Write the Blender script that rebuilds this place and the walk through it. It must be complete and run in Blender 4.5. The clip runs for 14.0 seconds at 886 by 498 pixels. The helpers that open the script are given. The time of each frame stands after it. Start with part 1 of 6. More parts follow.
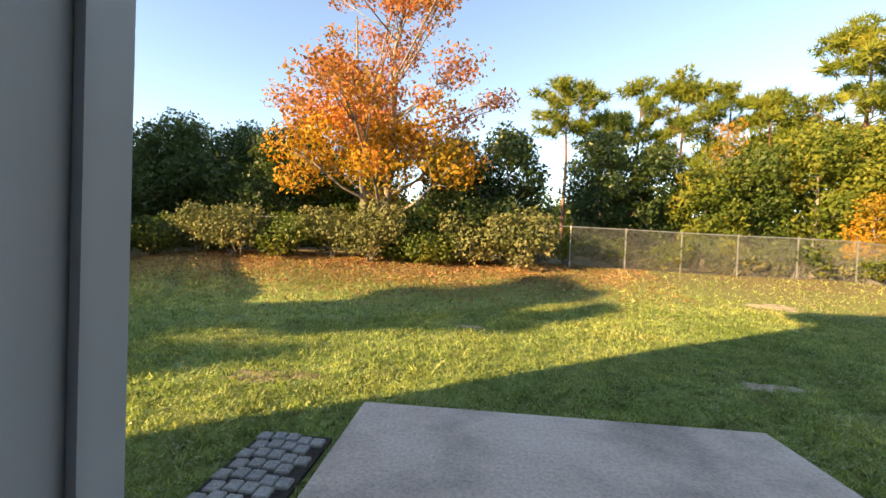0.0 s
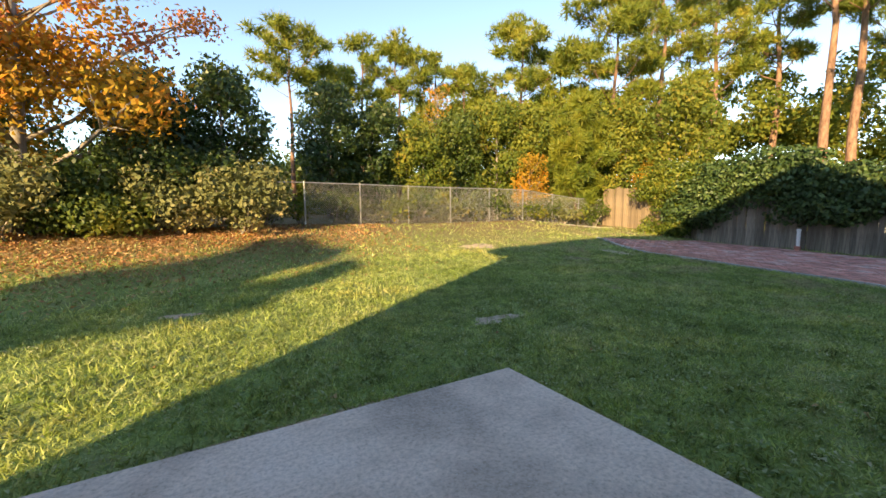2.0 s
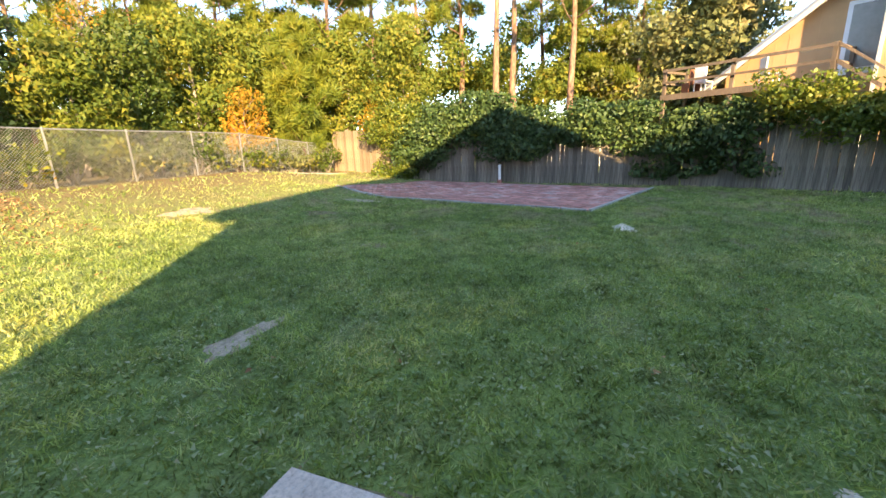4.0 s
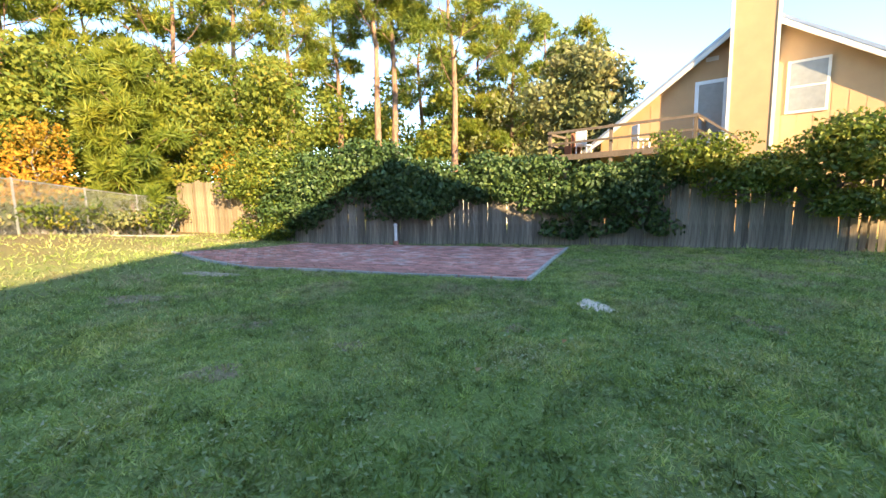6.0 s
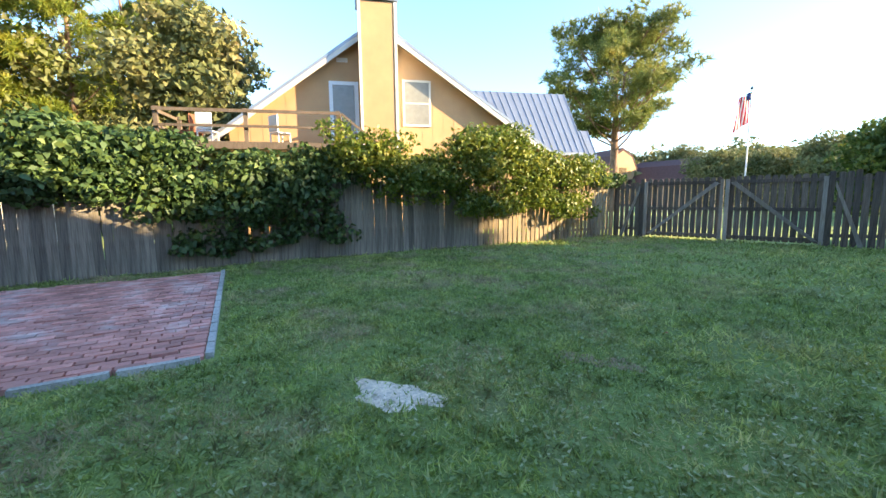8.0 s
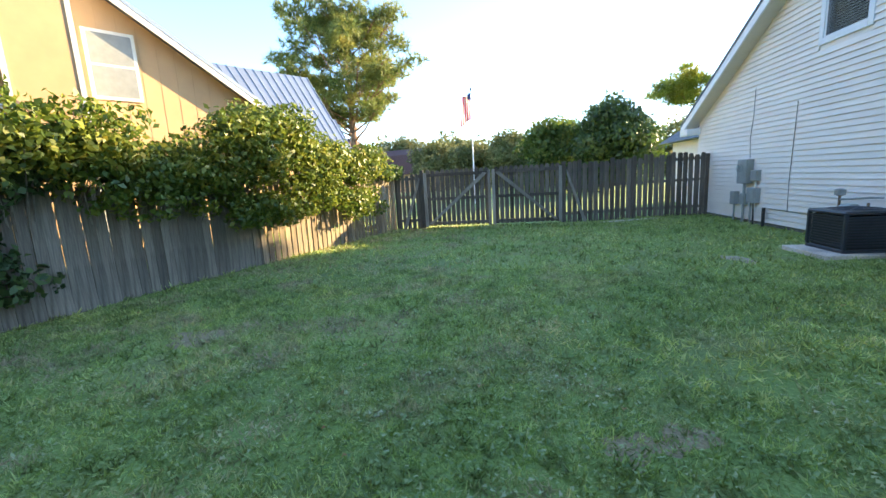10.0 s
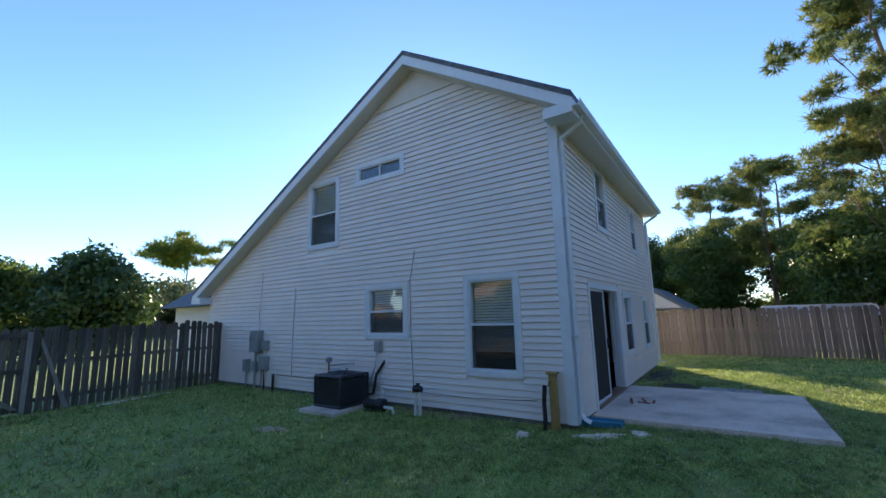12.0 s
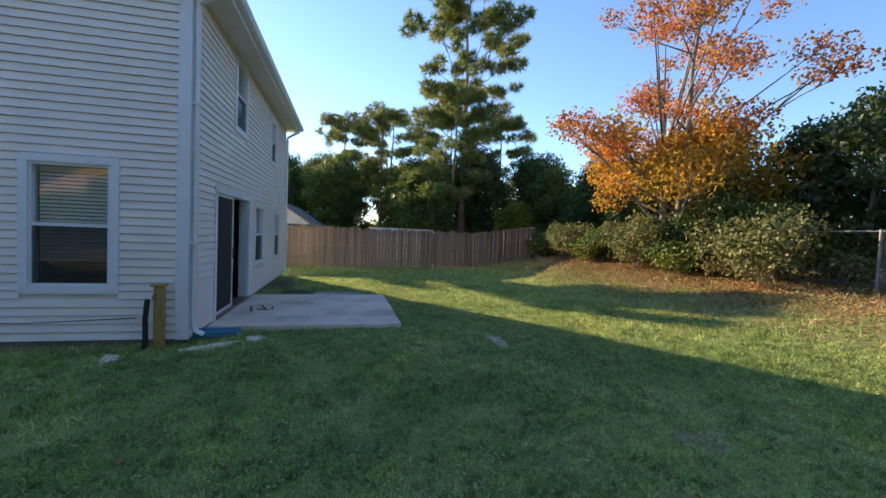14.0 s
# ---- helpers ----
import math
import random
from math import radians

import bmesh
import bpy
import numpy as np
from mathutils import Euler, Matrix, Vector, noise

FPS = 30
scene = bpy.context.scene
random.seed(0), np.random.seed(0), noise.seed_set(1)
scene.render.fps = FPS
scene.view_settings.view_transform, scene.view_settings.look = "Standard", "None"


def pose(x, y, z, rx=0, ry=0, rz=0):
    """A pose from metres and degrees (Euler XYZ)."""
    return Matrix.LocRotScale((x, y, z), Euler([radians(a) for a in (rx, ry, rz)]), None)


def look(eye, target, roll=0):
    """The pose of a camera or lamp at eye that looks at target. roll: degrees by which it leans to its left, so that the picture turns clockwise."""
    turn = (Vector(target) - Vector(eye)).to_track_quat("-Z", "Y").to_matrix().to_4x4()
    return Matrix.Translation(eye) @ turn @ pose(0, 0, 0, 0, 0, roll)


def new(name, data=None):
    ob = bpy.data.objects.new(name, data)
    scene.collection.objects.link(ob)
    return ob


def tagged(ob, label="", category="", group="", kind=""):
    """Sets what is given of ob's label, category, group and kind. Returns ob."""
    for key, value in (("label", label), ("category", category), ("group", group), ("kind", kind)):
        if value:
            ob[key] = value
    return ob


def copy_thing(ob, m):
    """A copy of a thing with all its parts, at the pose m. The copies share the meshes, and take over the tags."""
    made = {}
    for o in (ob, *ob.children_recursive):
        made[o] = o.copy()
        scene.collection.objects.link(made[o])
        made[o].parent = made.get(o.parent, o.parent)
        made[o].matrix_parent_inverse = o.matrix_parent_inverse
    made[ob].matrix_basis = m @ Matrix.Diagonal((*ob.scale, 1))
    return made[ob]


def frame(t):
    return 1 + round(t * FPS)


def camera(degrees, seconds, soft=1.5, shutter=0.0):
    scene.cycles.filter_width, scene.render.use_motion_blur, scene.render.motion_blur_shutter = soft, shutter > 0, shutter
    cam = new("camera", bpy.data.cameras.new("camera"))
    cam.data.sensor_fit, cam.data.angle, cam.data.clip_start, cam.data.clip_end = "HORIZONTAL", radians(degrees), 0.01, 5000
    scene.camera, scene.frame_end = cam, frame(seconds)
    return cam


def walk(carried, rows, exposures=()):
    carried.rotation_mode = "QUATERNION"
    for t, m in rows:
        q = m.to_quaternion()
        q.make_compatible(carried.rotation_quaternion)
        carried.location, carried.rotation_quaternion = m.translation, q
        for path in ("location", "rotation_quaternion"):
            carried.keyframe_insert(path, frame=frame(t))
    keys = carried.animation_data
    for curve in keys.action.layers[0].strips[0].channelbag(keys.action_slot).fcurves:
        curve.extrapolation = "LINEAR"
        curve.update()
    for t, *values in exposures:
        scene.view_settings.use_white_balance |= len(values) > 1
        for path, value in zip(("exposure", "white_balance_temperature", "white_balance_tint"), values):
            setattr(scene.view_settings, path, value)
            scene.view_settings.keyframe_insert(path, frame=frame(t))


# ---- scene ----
cam = camera(94.3, 14.0)
PATH = [
    (0, (0.799, -0.149, 1.421), (0.602, 1.841, 1.375), 2.4),
    (0.5, (0.853, -0.014, 1.421), (0.97, 1.983, 1.39), 3.4),
    (1, (0.888, 0.183, 1.435), (1.205, 2.157, 1.468), 3.5),
    (1.5, (0.818, 0.443, 1.407), (1.358, 2.369, 1.443), -0.2),
    (2, (0.974, 0.733, 1.357), (1.967, 2.455, 1.137), -0.4),
    (2.5, (1.256, 0.948, 1.404), (2.713, 2.279, 1.079), -1.6),
    (3, (1.552, 1.219, 1.391), (3.238, 2.165, 0.877), -4.1),
    (3.2, (1.645, 1.381, 1.395), (3.364, 2.231, 0.827), -4.1),
    (5.3, (3.006, 2.979, 1.282), (4.905, 3.542, 1.005), 1.0),
    (5.5, (3.299, 3.083, 1.274), (5.232, 3.537, 1.036), 0.2),
    (6, (4.236, 3.275, 1.214), (6.209, 3.498, 0.975), -1.2),
    (6.5, (5.147, 3.46, 1.125), (7.122, 3.339, 0.838), -3.2),
    (7, (5.876, 3.539, 1.141), (7.7, 2.755, 0.904), -1.3),
    (7.5, (6.636, 3.573, 1.131), (8.26, 2.42, 0.955), 0.3),
    (7.7, (6.956, 3.571, 1.129), (8.488, 2.301, 0.926), 0.1),
    (9.8, (9.403, 2.846, 1.368), (9.963, 0.959, 1.014), -3.9),
    (10, (9.588, 2.712, 1.372), (9.902, 0.767, 1.034), -3.2),
    (10.5, (9.892, 2.424, 1.398), (9.52, 0.486, 1.073), -4.1),
    (10.9, (10.106, 2.275, 1.467), (9.045, 0.597, 1.228), -2.4),
    (11, (10.15, 2.262, 1.477), (8.954, 0.668, 1.309), -2.2),
    (11.5, (10.304, 2.251, 1.613), (8.776, 0.968, 1.758), -1.5),
    (12, (10.378, 2.335, 1.67), (8.75, 1.219, 1.993), -1.5),
    (12.5, (10.351, 2.318, 1.651), (8.622, 1.35, 1.922), -1.3),
    (13, (10.313, 2.306, 1.601), (8.442, 1.625, 1.798), -1.1),
    (13.5, (10.268, 2.322, 1.6), (8.274, 2.19, 1.686), 0.0),
    (13.6, (10.258, 2.342, 1.598), (8.259, 2.334, 1.663), 0.7),
    (14, (10.137, 2.37, 1.599), (8.19, 2.823, 1.521), 2.3),
]
EXPOSURES = [(0, 2.0, 8500, 15), (1.5, 1.6, 7900, 13), (3, 2.5, 7600, 17), (5.5, 2.5, 7000, 12), (7.5, 2.5, 6500, 10), (10, 2.65, 6500, 9), (11, 2.2, 6400, 12), (12, 1.32, 5500, 14), (13, 1.28, 5600, 15), (14, 1.42, 6100, 14)]
walk(cam, [(t, look(eye, target, roll)) for t, eye, target, roll in PATH], EXPOSURES)

# ---- world, sun, exposure ----
SUN_EL, SUN_DIR = radians(17.4), (-0.811, -0.585)
w = bpy.data.worlds.new("world")
scene.world = w
w.use_nodes = True
sky = w.node_tree.nodes.new("ShaderNodeTexSky")
sky.sky_type, sky.sun_disc = "NISHITA", False
sky.sun_elevation, sky.sun_rotation = SUN_EL, math.atan2(SUN_DIR[0], SUN_DIR[1]) % (2 * math.pi)
sky.air_density, sky.dust_density, sky.ozone_density = 0.9, 0.08, 2.5
bg = w.node_tree.nodes["Background"]
bg.inputs[1].default_value = 0.12
w.node_tree.links.new(sky.outputs[0], bg.inputs[0])
sun = new("sun", bpy.data.lights.new("sun", "SUN"))
sun.data.energy, sun.data.angle, sun.data.color = 3.8, radians(0.5), (1.0, 0.76, 0.42)
sun.matrix_world = look((0, 0, 30), (-SUN_DIR[0] * 10, -SUN_DIR[1] * 10, 30 - 10 * math.tan(SUN_EL) * math.hypot(*SUN_DIR)))


# ---- materials ----
def nodes_of(name, rough=0.7, metal=0.0):
    m = bpy.data.materials.new(name)
    m.use_nodes = True
    nt = m.node_tree
    b = nt.nodes["Principled BSDF"]
    b.inputs["Roughness"].default_value, b.inputs["Metallic"].default_value = rough, metal
    return m, nt, b


def noise_tex(nt, scale, detail=4.0, stretch=(1, 1, 1), rough=0.55):
    tc = nt.nodes.new("ShaderNodeTexCoord")
    mp = nt.nodes.new("ShaderNodeMapping")
    mp.inputs["Scale"].default_value = stretch
    n = nt.nodes.new("ShaderNodeTexNoise")
    n.inputs["Scale"].default_value, n.inputs["Detail"].default_value, n.inputs["Roughness"].default_value = scale, detail, rough
    nt.links.new(tc.outputs["Object"], mp.inputs[0])
    nt.links.new(mp.outputs[0], n.inputs[0])
    return n


def ramp(nt, src, stops):
    r = nt.nodes.new("ShaderNodeValToRGB")
    e = r.color_ramp.elements
    while len(e) < len(stops):
        e.new(0.5)
    for i, (p, c) in enumerate(stops):
        e[i].position, e[i].color = p, (*c, 1)
    nt.links.new(src, r.inputs[0])
    return r


def mix(nt, kind, fac, a, b):
    m = nt.nodes.new("ShaderNodeMix")
    m.data_type, m.blend_type = "RGBA", kind
    for s, v in ((m.inputs[0], fac), (m.inputs[6], a), (m.inputs[7], b)):
        if hasattr(v, "links"):
            nt.links.new(v, s)
        elif isinstance(v, tuple):
            s.default_value = (*v, 1)
        else:
            s.default_value = v
    return m.outputs[2]


def bump(nt, b, height, strength=0.3, dist=0.01):
    n = nt.nodes.new("ShaderNodeBump")
    n.inputs["Strength"].default_value, n.inputs["Distance"].default_value = strength, dist
    nt.links.new(height, n.inputs["Height"])
    nt.links.new(n.outputs[0], b.inputs["Normal"])


def vary(nt, col, amount=0.25, island=False):
    """Object or island random lightness."""
    if island:
        g = nt.nodes.new("ShaderNodeNewGeometry").outputs["Random Per Island"]
    else:
        g = nt.nodes.new("ShaderNodeObjectInfo").outputs["Random"]
    mr = nt.nodes.new("ShaderNodeMapRange")
    mr.inputs[3].default_value, mr.inputs[4].default_value = 1 - amount, 1 + amount
    nt.links.new(g, mr.inputs[0])
    h = nt.nodes.new("ShaderNodeHueSaturation")
    nt.links.new(mr.outputs[0], h.inputs["Value"])
    nt.links.new(col, h.inputs["Color"])
    return h.outputs[0]


def mat_plain(name, col, rough=0.6, metal=0.0, mottle=0.12, scale=6, bumpy=0.1, fine=60):
    m, nt, b = nodes_of(name, rough, metal)
    n = noise_tex(nt, scale)
    lo, hi = tuple(c * (1 - mottle) for c in col), tuple(min(1, c * (1 + mottle)) for c in col)
    r = ramp(nt, n.outputs[0], [(0.3, lo), (0.7, hi)])
    nt.links.new(r.outputs[0], b.inputs["Base Color"])
    f = noise_tex(nt, fine, 3)
    bump(nt, b, f.outputs[0], bumpy, 0.004)
    return m


def mat_wood(name, dark, light, axis=(6, 6, 0.5), amount=0.22, rough=0.85):
    m, nt, b = nodes_of(name, rough)
    n = noise_tex(nt, 7, 6, axis, 0.65)
    big = noise_tex(nt, 0.9, 3)
    r = ramp(nt, n.outputs[0], [(0.28, dark), (0.5, tuple((a + c) / 2 for a, c in zip(dark, light))), (0.72, light)])
    s = ramp(nt, big.outputs[0], [(0.35, (0.75, 0.75, 0.72)), (0.65, (1.1, 1.08, 1.05))])
    c = mix(nt, "MULTIPLY", 1.0, r.outputs[0], s.outputs[0])
    nt.links.new(vary(nt, c, amount), b.inputs["Base Color"])
    bump(nt, b, n.outputs[0], 0.5, 0.006)
    return m


def mat_leaf(name, cols, trans=0.35, scale=0.55, spread=0.40, dry=None, rough=0.72):
    """Leaves, each island with its own tint from cols, some light passing through."""
    m, nt, b = nodes_of(name, rough)
    g = nt.nodes.new("ShaderNodeNewGeometry").outputs["Random Per Island"]
    n = noise_tex(nt, scale, 4, rough=0.65)
    ad = nt.nodes.new("ShaderNodeMath")
    ad.operation = "MULTIPLY_ADD"
    nt.links.new(n.outputs[0], ad.inputs[0])
    ad.inputs[1].default_value = 1.3
    sc = nt.nodes.new("ShaderNodeMath")
    sc.operation = "MULTIPLY_ADD"
    nt.links.new(g, sc.inputs[0])
    sc.inputs[1].default_value, sc.inputs[2].default_value = spread, -0.16 - spread / 2
    nt.links.new(sc.outputs[0], ad.inputs[2])
    r = ramp(nt, ad.outputs[0], [(i / max(1, len(cols) - 1), c) for i, c in enumerate(cols)])
    big = noise_tex(nt, 0.45, 4, rough=0.7)
    tone = ramp(nt, big.outputs[0], [(0.34, (0.70, 0.78, 0.66)), (0.52, (1.0, 1.0, 1.0)), (0.66, (1.34, 1.14, 1.10))])
    col = mix(nt, "MULTIPLY", 1.0, r.outputs[0], tone.outputs[0])
    if dry:
        # withered spots and thin, dark ones
        dn = noise_tex(nt, 1.1, 6, rough=0.72)
        dm = ramp(nt, dn.outputs[0], [(0.49, (0, 0, 0)), (0.62, (0.85, 0.85, 0.85))])
        # mostly towards the east fence, hardly at all near the house
        tc = nt.nodes.new("ShaderNodeTexCoord")
        sp = nt.nodes.new("ShaderNodeSeparateXYZ")
        nt.links.new(tc.outputs["Object"], sp.inputs[0])
        my = nt.nodes.new("ShaderNodeMapRange")
        my.inputs[1].default_value, my.inputs[2].default_value = 7.0, 11.0
        my.inputs[3].default_value, my.inputs[4].default_value = 0.12, 1.0
        nt.links.new(sp.outputs[0], my.inputs[0])
        pr = nt.nodes.new("ShaderNodeMath")
        pr.operation = "MULTIPLY"
        nt.links.new(dm.outputs[0], pr.inputs[0])
        nt.links.new(my.outputs[0], pr.inputs[1])
        col = mix(nt, "MIX", pr.outputs[0], col, dry)
        tn = noise_tex(nt, 5.5, 5, rough=0.75)
        tm = ramp(nt, tn.outputs[0], [(0.38, (0.48, 0.50, 0.46)), (0.5, (1.0, 1.0, 1.0)), (0.62, (1.45, 1.4, 1.4))])
        col = mix(nt, "MULTIPLY", 1.0, col, tm.outputs[0])
    nt.links.new(col, b.inputs["Base Color"])
    t = nt.nodes.new("ShaderNodeBsdfTranslucent")
    nt.links.new(col, t.inputs[0])
    mx = nt.nodes.new("ShaderNodeMixShader")
    mx.inputs[0].default_value = trans
    nt.links.new(b.outputs[0], mx.inputs[1])
    nt.links.new(t.outputs[0], mx.inputs[2])
    nt.links.new(mx.outputs[0], nt.nodes["Material Output"].inputs[0])
    return m


def mat_bark(name, dark, light):
    m, nt, b = nodes_of(name, 0.9)
    n = noise_tex(nt, 5, 6, (1, 1, 0.3), 0.7)
    r = ramp(nt, n.outputs[0], [(0.35, dark), (0.65, light)])
    nt.links.new(r.outputs[0], b.inputs["Base Color"])
    bump(nt, b, n.outputs[0], 0.8, 0.03)
    return m


def mat_ground():
    m, nt, b = nodes_of("lawn soil", 0.95)
    fine = noise_tex(nt, 34, 5, rough=0.7)
    mid = noise_tex(nt, 1.6, 5)
    big = noise_tex(nt, 0.28, 3)
    g = ramp(nt, fine.outputs[0], [(0.3, (0.13, 0.18, 0.05)), (0.5, (0.24, 0.33, 0.09)), (0.72, (0.35, 0.44, 0.15))])
    dry = ramp(nt, fine.outputs[0], [(0.3, (0.17, 0.15, 0.08)), (0.7, (0.38, 0.34, 0.19))])
    f = ramp(nt, mid.outputs[0], [(0.5, (0, 0, 0)), (0.68, (0.5, 0.5, 0.5))])
    c = mix(nt, "MIX", f.outputs[0], g.outputs[0], dry.outputs[0])
    v = ramp(nt, big.outputs[0], [(0.35, (0.8, 0.85, 0.8)), (0.65, (1.15, 1.1, 1.0))])
    c = mix(nt, "MULTIPLY", 1.0, c, v.outputs[0])
    # the drier, yellower strip towards the chain link fence, and leaf-brown soil under the maple
    tc = nt.nodes.new("ShaderNodeTexCoord")
    sp = nt.nodes.new("ShaderNodeSeparateXYZ")
    nt.links.new(tc.outputs["Object"], sp.inputs[0])
    yy = nt.nodes.new("ShaderNodeMath")
    yy.operation = "MULTIPLY_ADD"
    nt.links.new(mid.outputs[0], yy.inputs[0])
    yy.inputs[1].default_value = 3.0
    nt.links.new(sp.outputs[1], yy.inputs[2])
    mr = nt.nodes.new("ShaderNodeMapRange")
    mr.inputs[1].default_value, mr.inputs[2].default_value = 10.0, 14.5
    nt.links.new(yy.outputs[0], mr.inputs[0])
    straw = ramp(nt, fine.outputs[0], [(0.3, (0.12, 0.085, 0.035)), (0.7, (0.30, 0.22, 0.09))])
    c = mix(nt, "MIX", mr.outputs[0], c, straw.outputs[0])
    nt.links.new(c, b.inputs["Base Color"])
    bump(nt, b, fine.outputs[0], 0.8, 0.03)
    return m


def mat_concrete(name, a, c2, stain=0.5):
    m, nt, b = nodes_of(name, 0.9)
    big = noise_tex(nt, 1.1, 5, rough=0.6)
    fine = noise_tex(nt, 38, 5, rough=0.75)
    spk = noise_tex(nt, 75, 1)
    r = ramp(nt, big.outputs[0], [(0.32, tuple(x * (1 - stain) for x in a)), (0.52, a), (0.75, c2)])
    f = ramp(nt, fine.outputs[0], [(0.32, (0.66, 0.64, 0.60)), (0.5, (0.98, 0.98, 0.98)), (0.68, (1.2, 1.19, 1.17))])
    c = mix(nt, "MULTIPLY", 1.0, r.outputs[0], f.outputs[0])
    s = ramp(nt, spk.outputs[0], [(0.66, (0, 0, 0)), (0.72, (1, 1, 1))])
    c = mix(nt, "MIX", s.outputs[0], c, (0.62, 0.58, 0.54))
    nt.links.new(c, b.inputs["Base Color"])
    bump(nt, b, fine.outputs[0], 0.5, 0.004)
    return m


def mat_glass(name):
    m, nt, b = nodes_of(name, 0.03)
    nt.nodes.remove(b)
    g = nt.nodes.new("ShaderNodeBsdfTransparent")
    g.inputs[0].default_value = (0.88, 0.91, 0.91, 1)
    gl = nt.nodes.new("ShaderNodeBsdfGlossy")
    gl.inputs["Roughness"].default_value = 0.02
    lw = nt.nodes.new("ShaderNodeLayerWeight")
    lw.inputs[0].default_value = 0.5
    pw = nt.nodes.new("ShaderNodeMath")
    pw.operation, pw.inputs[1].default_value = "POWER", 4.0
    nt.links.new(lw.outputs["Facing"], pw.inputs[0])
    fr = nt.nodes.new("ShaderNodeMath")
    fr.operation, fr.inputs[1].default_value, fr.inputs[2].default_value = "MULTIPLY_ADD", 0.88, 0.11
    nt.links.new(pw.outputs[0], fr.inputs[0])
    mx = nt.nodes.new("ShaderNodeMixShader")
    nt.links.new(fr.outputs[0], mx.inputs[0])
    nt.links.new(g.outputs[0], mx.inputs[1])
    nt.links.new(gl.outputs[0], mx.inputs[2])
    nt.links.new(mx.outputs[0], nt.nodes["Material Output"].inputs[0])
    return m


def mat_siding():
    m, nt, b = nodes_of("cream vinyl siding", 0.5)
    n = noise_tex(nt, 1.3, 4)
    g = noise_tex(nt, 40, 3, (1, 1, 6))
    r = ramp(nt, n.outputs[0], [(0.3, (0.80, 0.735, 0.68)), (0.7, (0.87, 0.805, 0.745))])
    nt.links.new(vary(nt, r.outputs[0], 0.025), b.inputs["Base Color"])
    bump(nt, b, g.outputs[0], 0.12, 0.002)
    return m


M_SIDING = mat_siding()
M_TRIM = mat_plain("white painted trim", (0.78, 0.80, 0.83), 0.45, mottle=0.04)
M_SOFFIT = mat_plain("cream soffit", (0.70, 0.66, 0.58), 0.6, mottle=0.04)
M_SHINGLE = mat_plain("grey shingles", (0.14, 0.15, 0.16), 0.9, mottle=0.35, scale=9, bumpy=0.6)
M_SLAB = mat_concrete("foundation concrete", (0.20, 0.19, 0.18), (0.27, 0.26, 0.24), 0.3)
M_PATIO = mat_concrete("patio concrete", (0.72, 0.60, 0.50), (0.80, 0.69, 0.60), 0.42)
M_STONE = mat_concrete("grey stepping stone", (0.38, 0.38, 0.36), (0.52, 0.51, 0.48), 0.35)
M_EDGE = mat_concrete("pale edging stone", (0.46, 0.46, 0.43), (0.60, 0.59, 0.56), 0.3)
M_GROUND = mat_ground()
M_GLASS = mat_glass("window glass")
# near-black colour stands in for the darkness of unlit rooms
M_DARKIN = mat_plain("near-black unlit room", (0.05, 0.05, 0.05), 0.9)
M_BLIND = mat_plain("white blind slats", (0.80, 0.80, 0.76), 0.6, mottle=0.05)
M_SCREEN = mat_plain("dark insect screen", (0.015, 0.017, 0.018), 0.7)
M_VINYL = mat_plain("white vinyl frame", (0.72, 0.74, 0.77), 0.4, mottle=0.03)
M_BLACK = mat_plain("black rubber", (0.02, 0.02, 0.022), 0.5)
M_PVC = mat_plain("white pipe", (0.75, 0.75, 0.74), 0.35, mottle=0.06)
M_METER = mat_plain("grey painted metal box", (0.33, 0.35, 0.35), 0.5, 0.2)
M_ACMETAL = mat_plain("charcoal painted metal", (0.05, 0.055, 0.065), 0.4, 0.3)
M_COPPER = mat_plain("weathered copper pipe", (0.25, 0.17, 0.12), 0.5, 0.5)
M_BRACE = mat_wood("pale grey fence wood", (0.22, 0.20, 0.18), (0.42, 0.39, 0.36))
M_YELLOWWOOD = mat_wood("yellowed pine post", (0.33, 0.21, 0.07), (0.52, 0.36, 0.13), amount=0.05)
M_BLUE = mat_plain("blue downspout plastic", (0.06, 0.22, 0.38), 0.35, mottle=0.15)
M_FENCE = mat_wood("weathered grey fence wood", (0.095, 0.08, 0.065), (0.35, 0.305, 0.25), (7, 7, 0.35), 0.38)
M_FENCEPINK = mat_wood("sun-bleached brown fence wood", (0.15, 0.115, 0.10), (0.36, 0.29, 0.25), (7, 7, 0.35), 0.3)
# darker wood tone for the gate and the fences beside it
M_FENCEDARK = mat_wood("dark fence wood", (0.06, 0.05, 0.043), (0.23, 0.195, 0.17), (7, 7, 0.35), 0.35)
M_REDWOOD = mat_wood("red painted wood", (0.28, 0.07, 0.06), (0.42, 0.13, 0.10), amount=0.15)
M_FENCETAN = mat_wood("tan fence wood", (0.17, 0.13, 0.09), (0.42, 0.33, 0.235), (7, 7, 0.35), 0.32)
M_GALV = mat_plain("galvanised steel", (0.42, 0.43, 0.43), 0.4, 0.7)
def mat_patch(name, col, soil=(0.13, 0.15, 0.06)):
    m, nt, b = nodes_of(name, 0.95)
    n = noise_tex(nt, 7, 6, rough=0.7)
    f = noise_tex(nt, 45, 4)
    c = ramp(nt, n.outputs[0], [(0.33, soil), (0.40, tuple(x * 0.7 for x in col)), (0.47, col)])
    g = ramp(nt, f.outputs[0], [(0.3, (0.65, 0.65, 0.65)), (0.7, (1.1, 1.1, 1.1))])
    nt.links.new(mix(nt, "MULTIPLY", 1.0, c.outputs[0], g.outputs[0]), b.inputs["Base Color"])
    bump(nt, b, f.outputs[0], 0.8, 0.02)
    return m


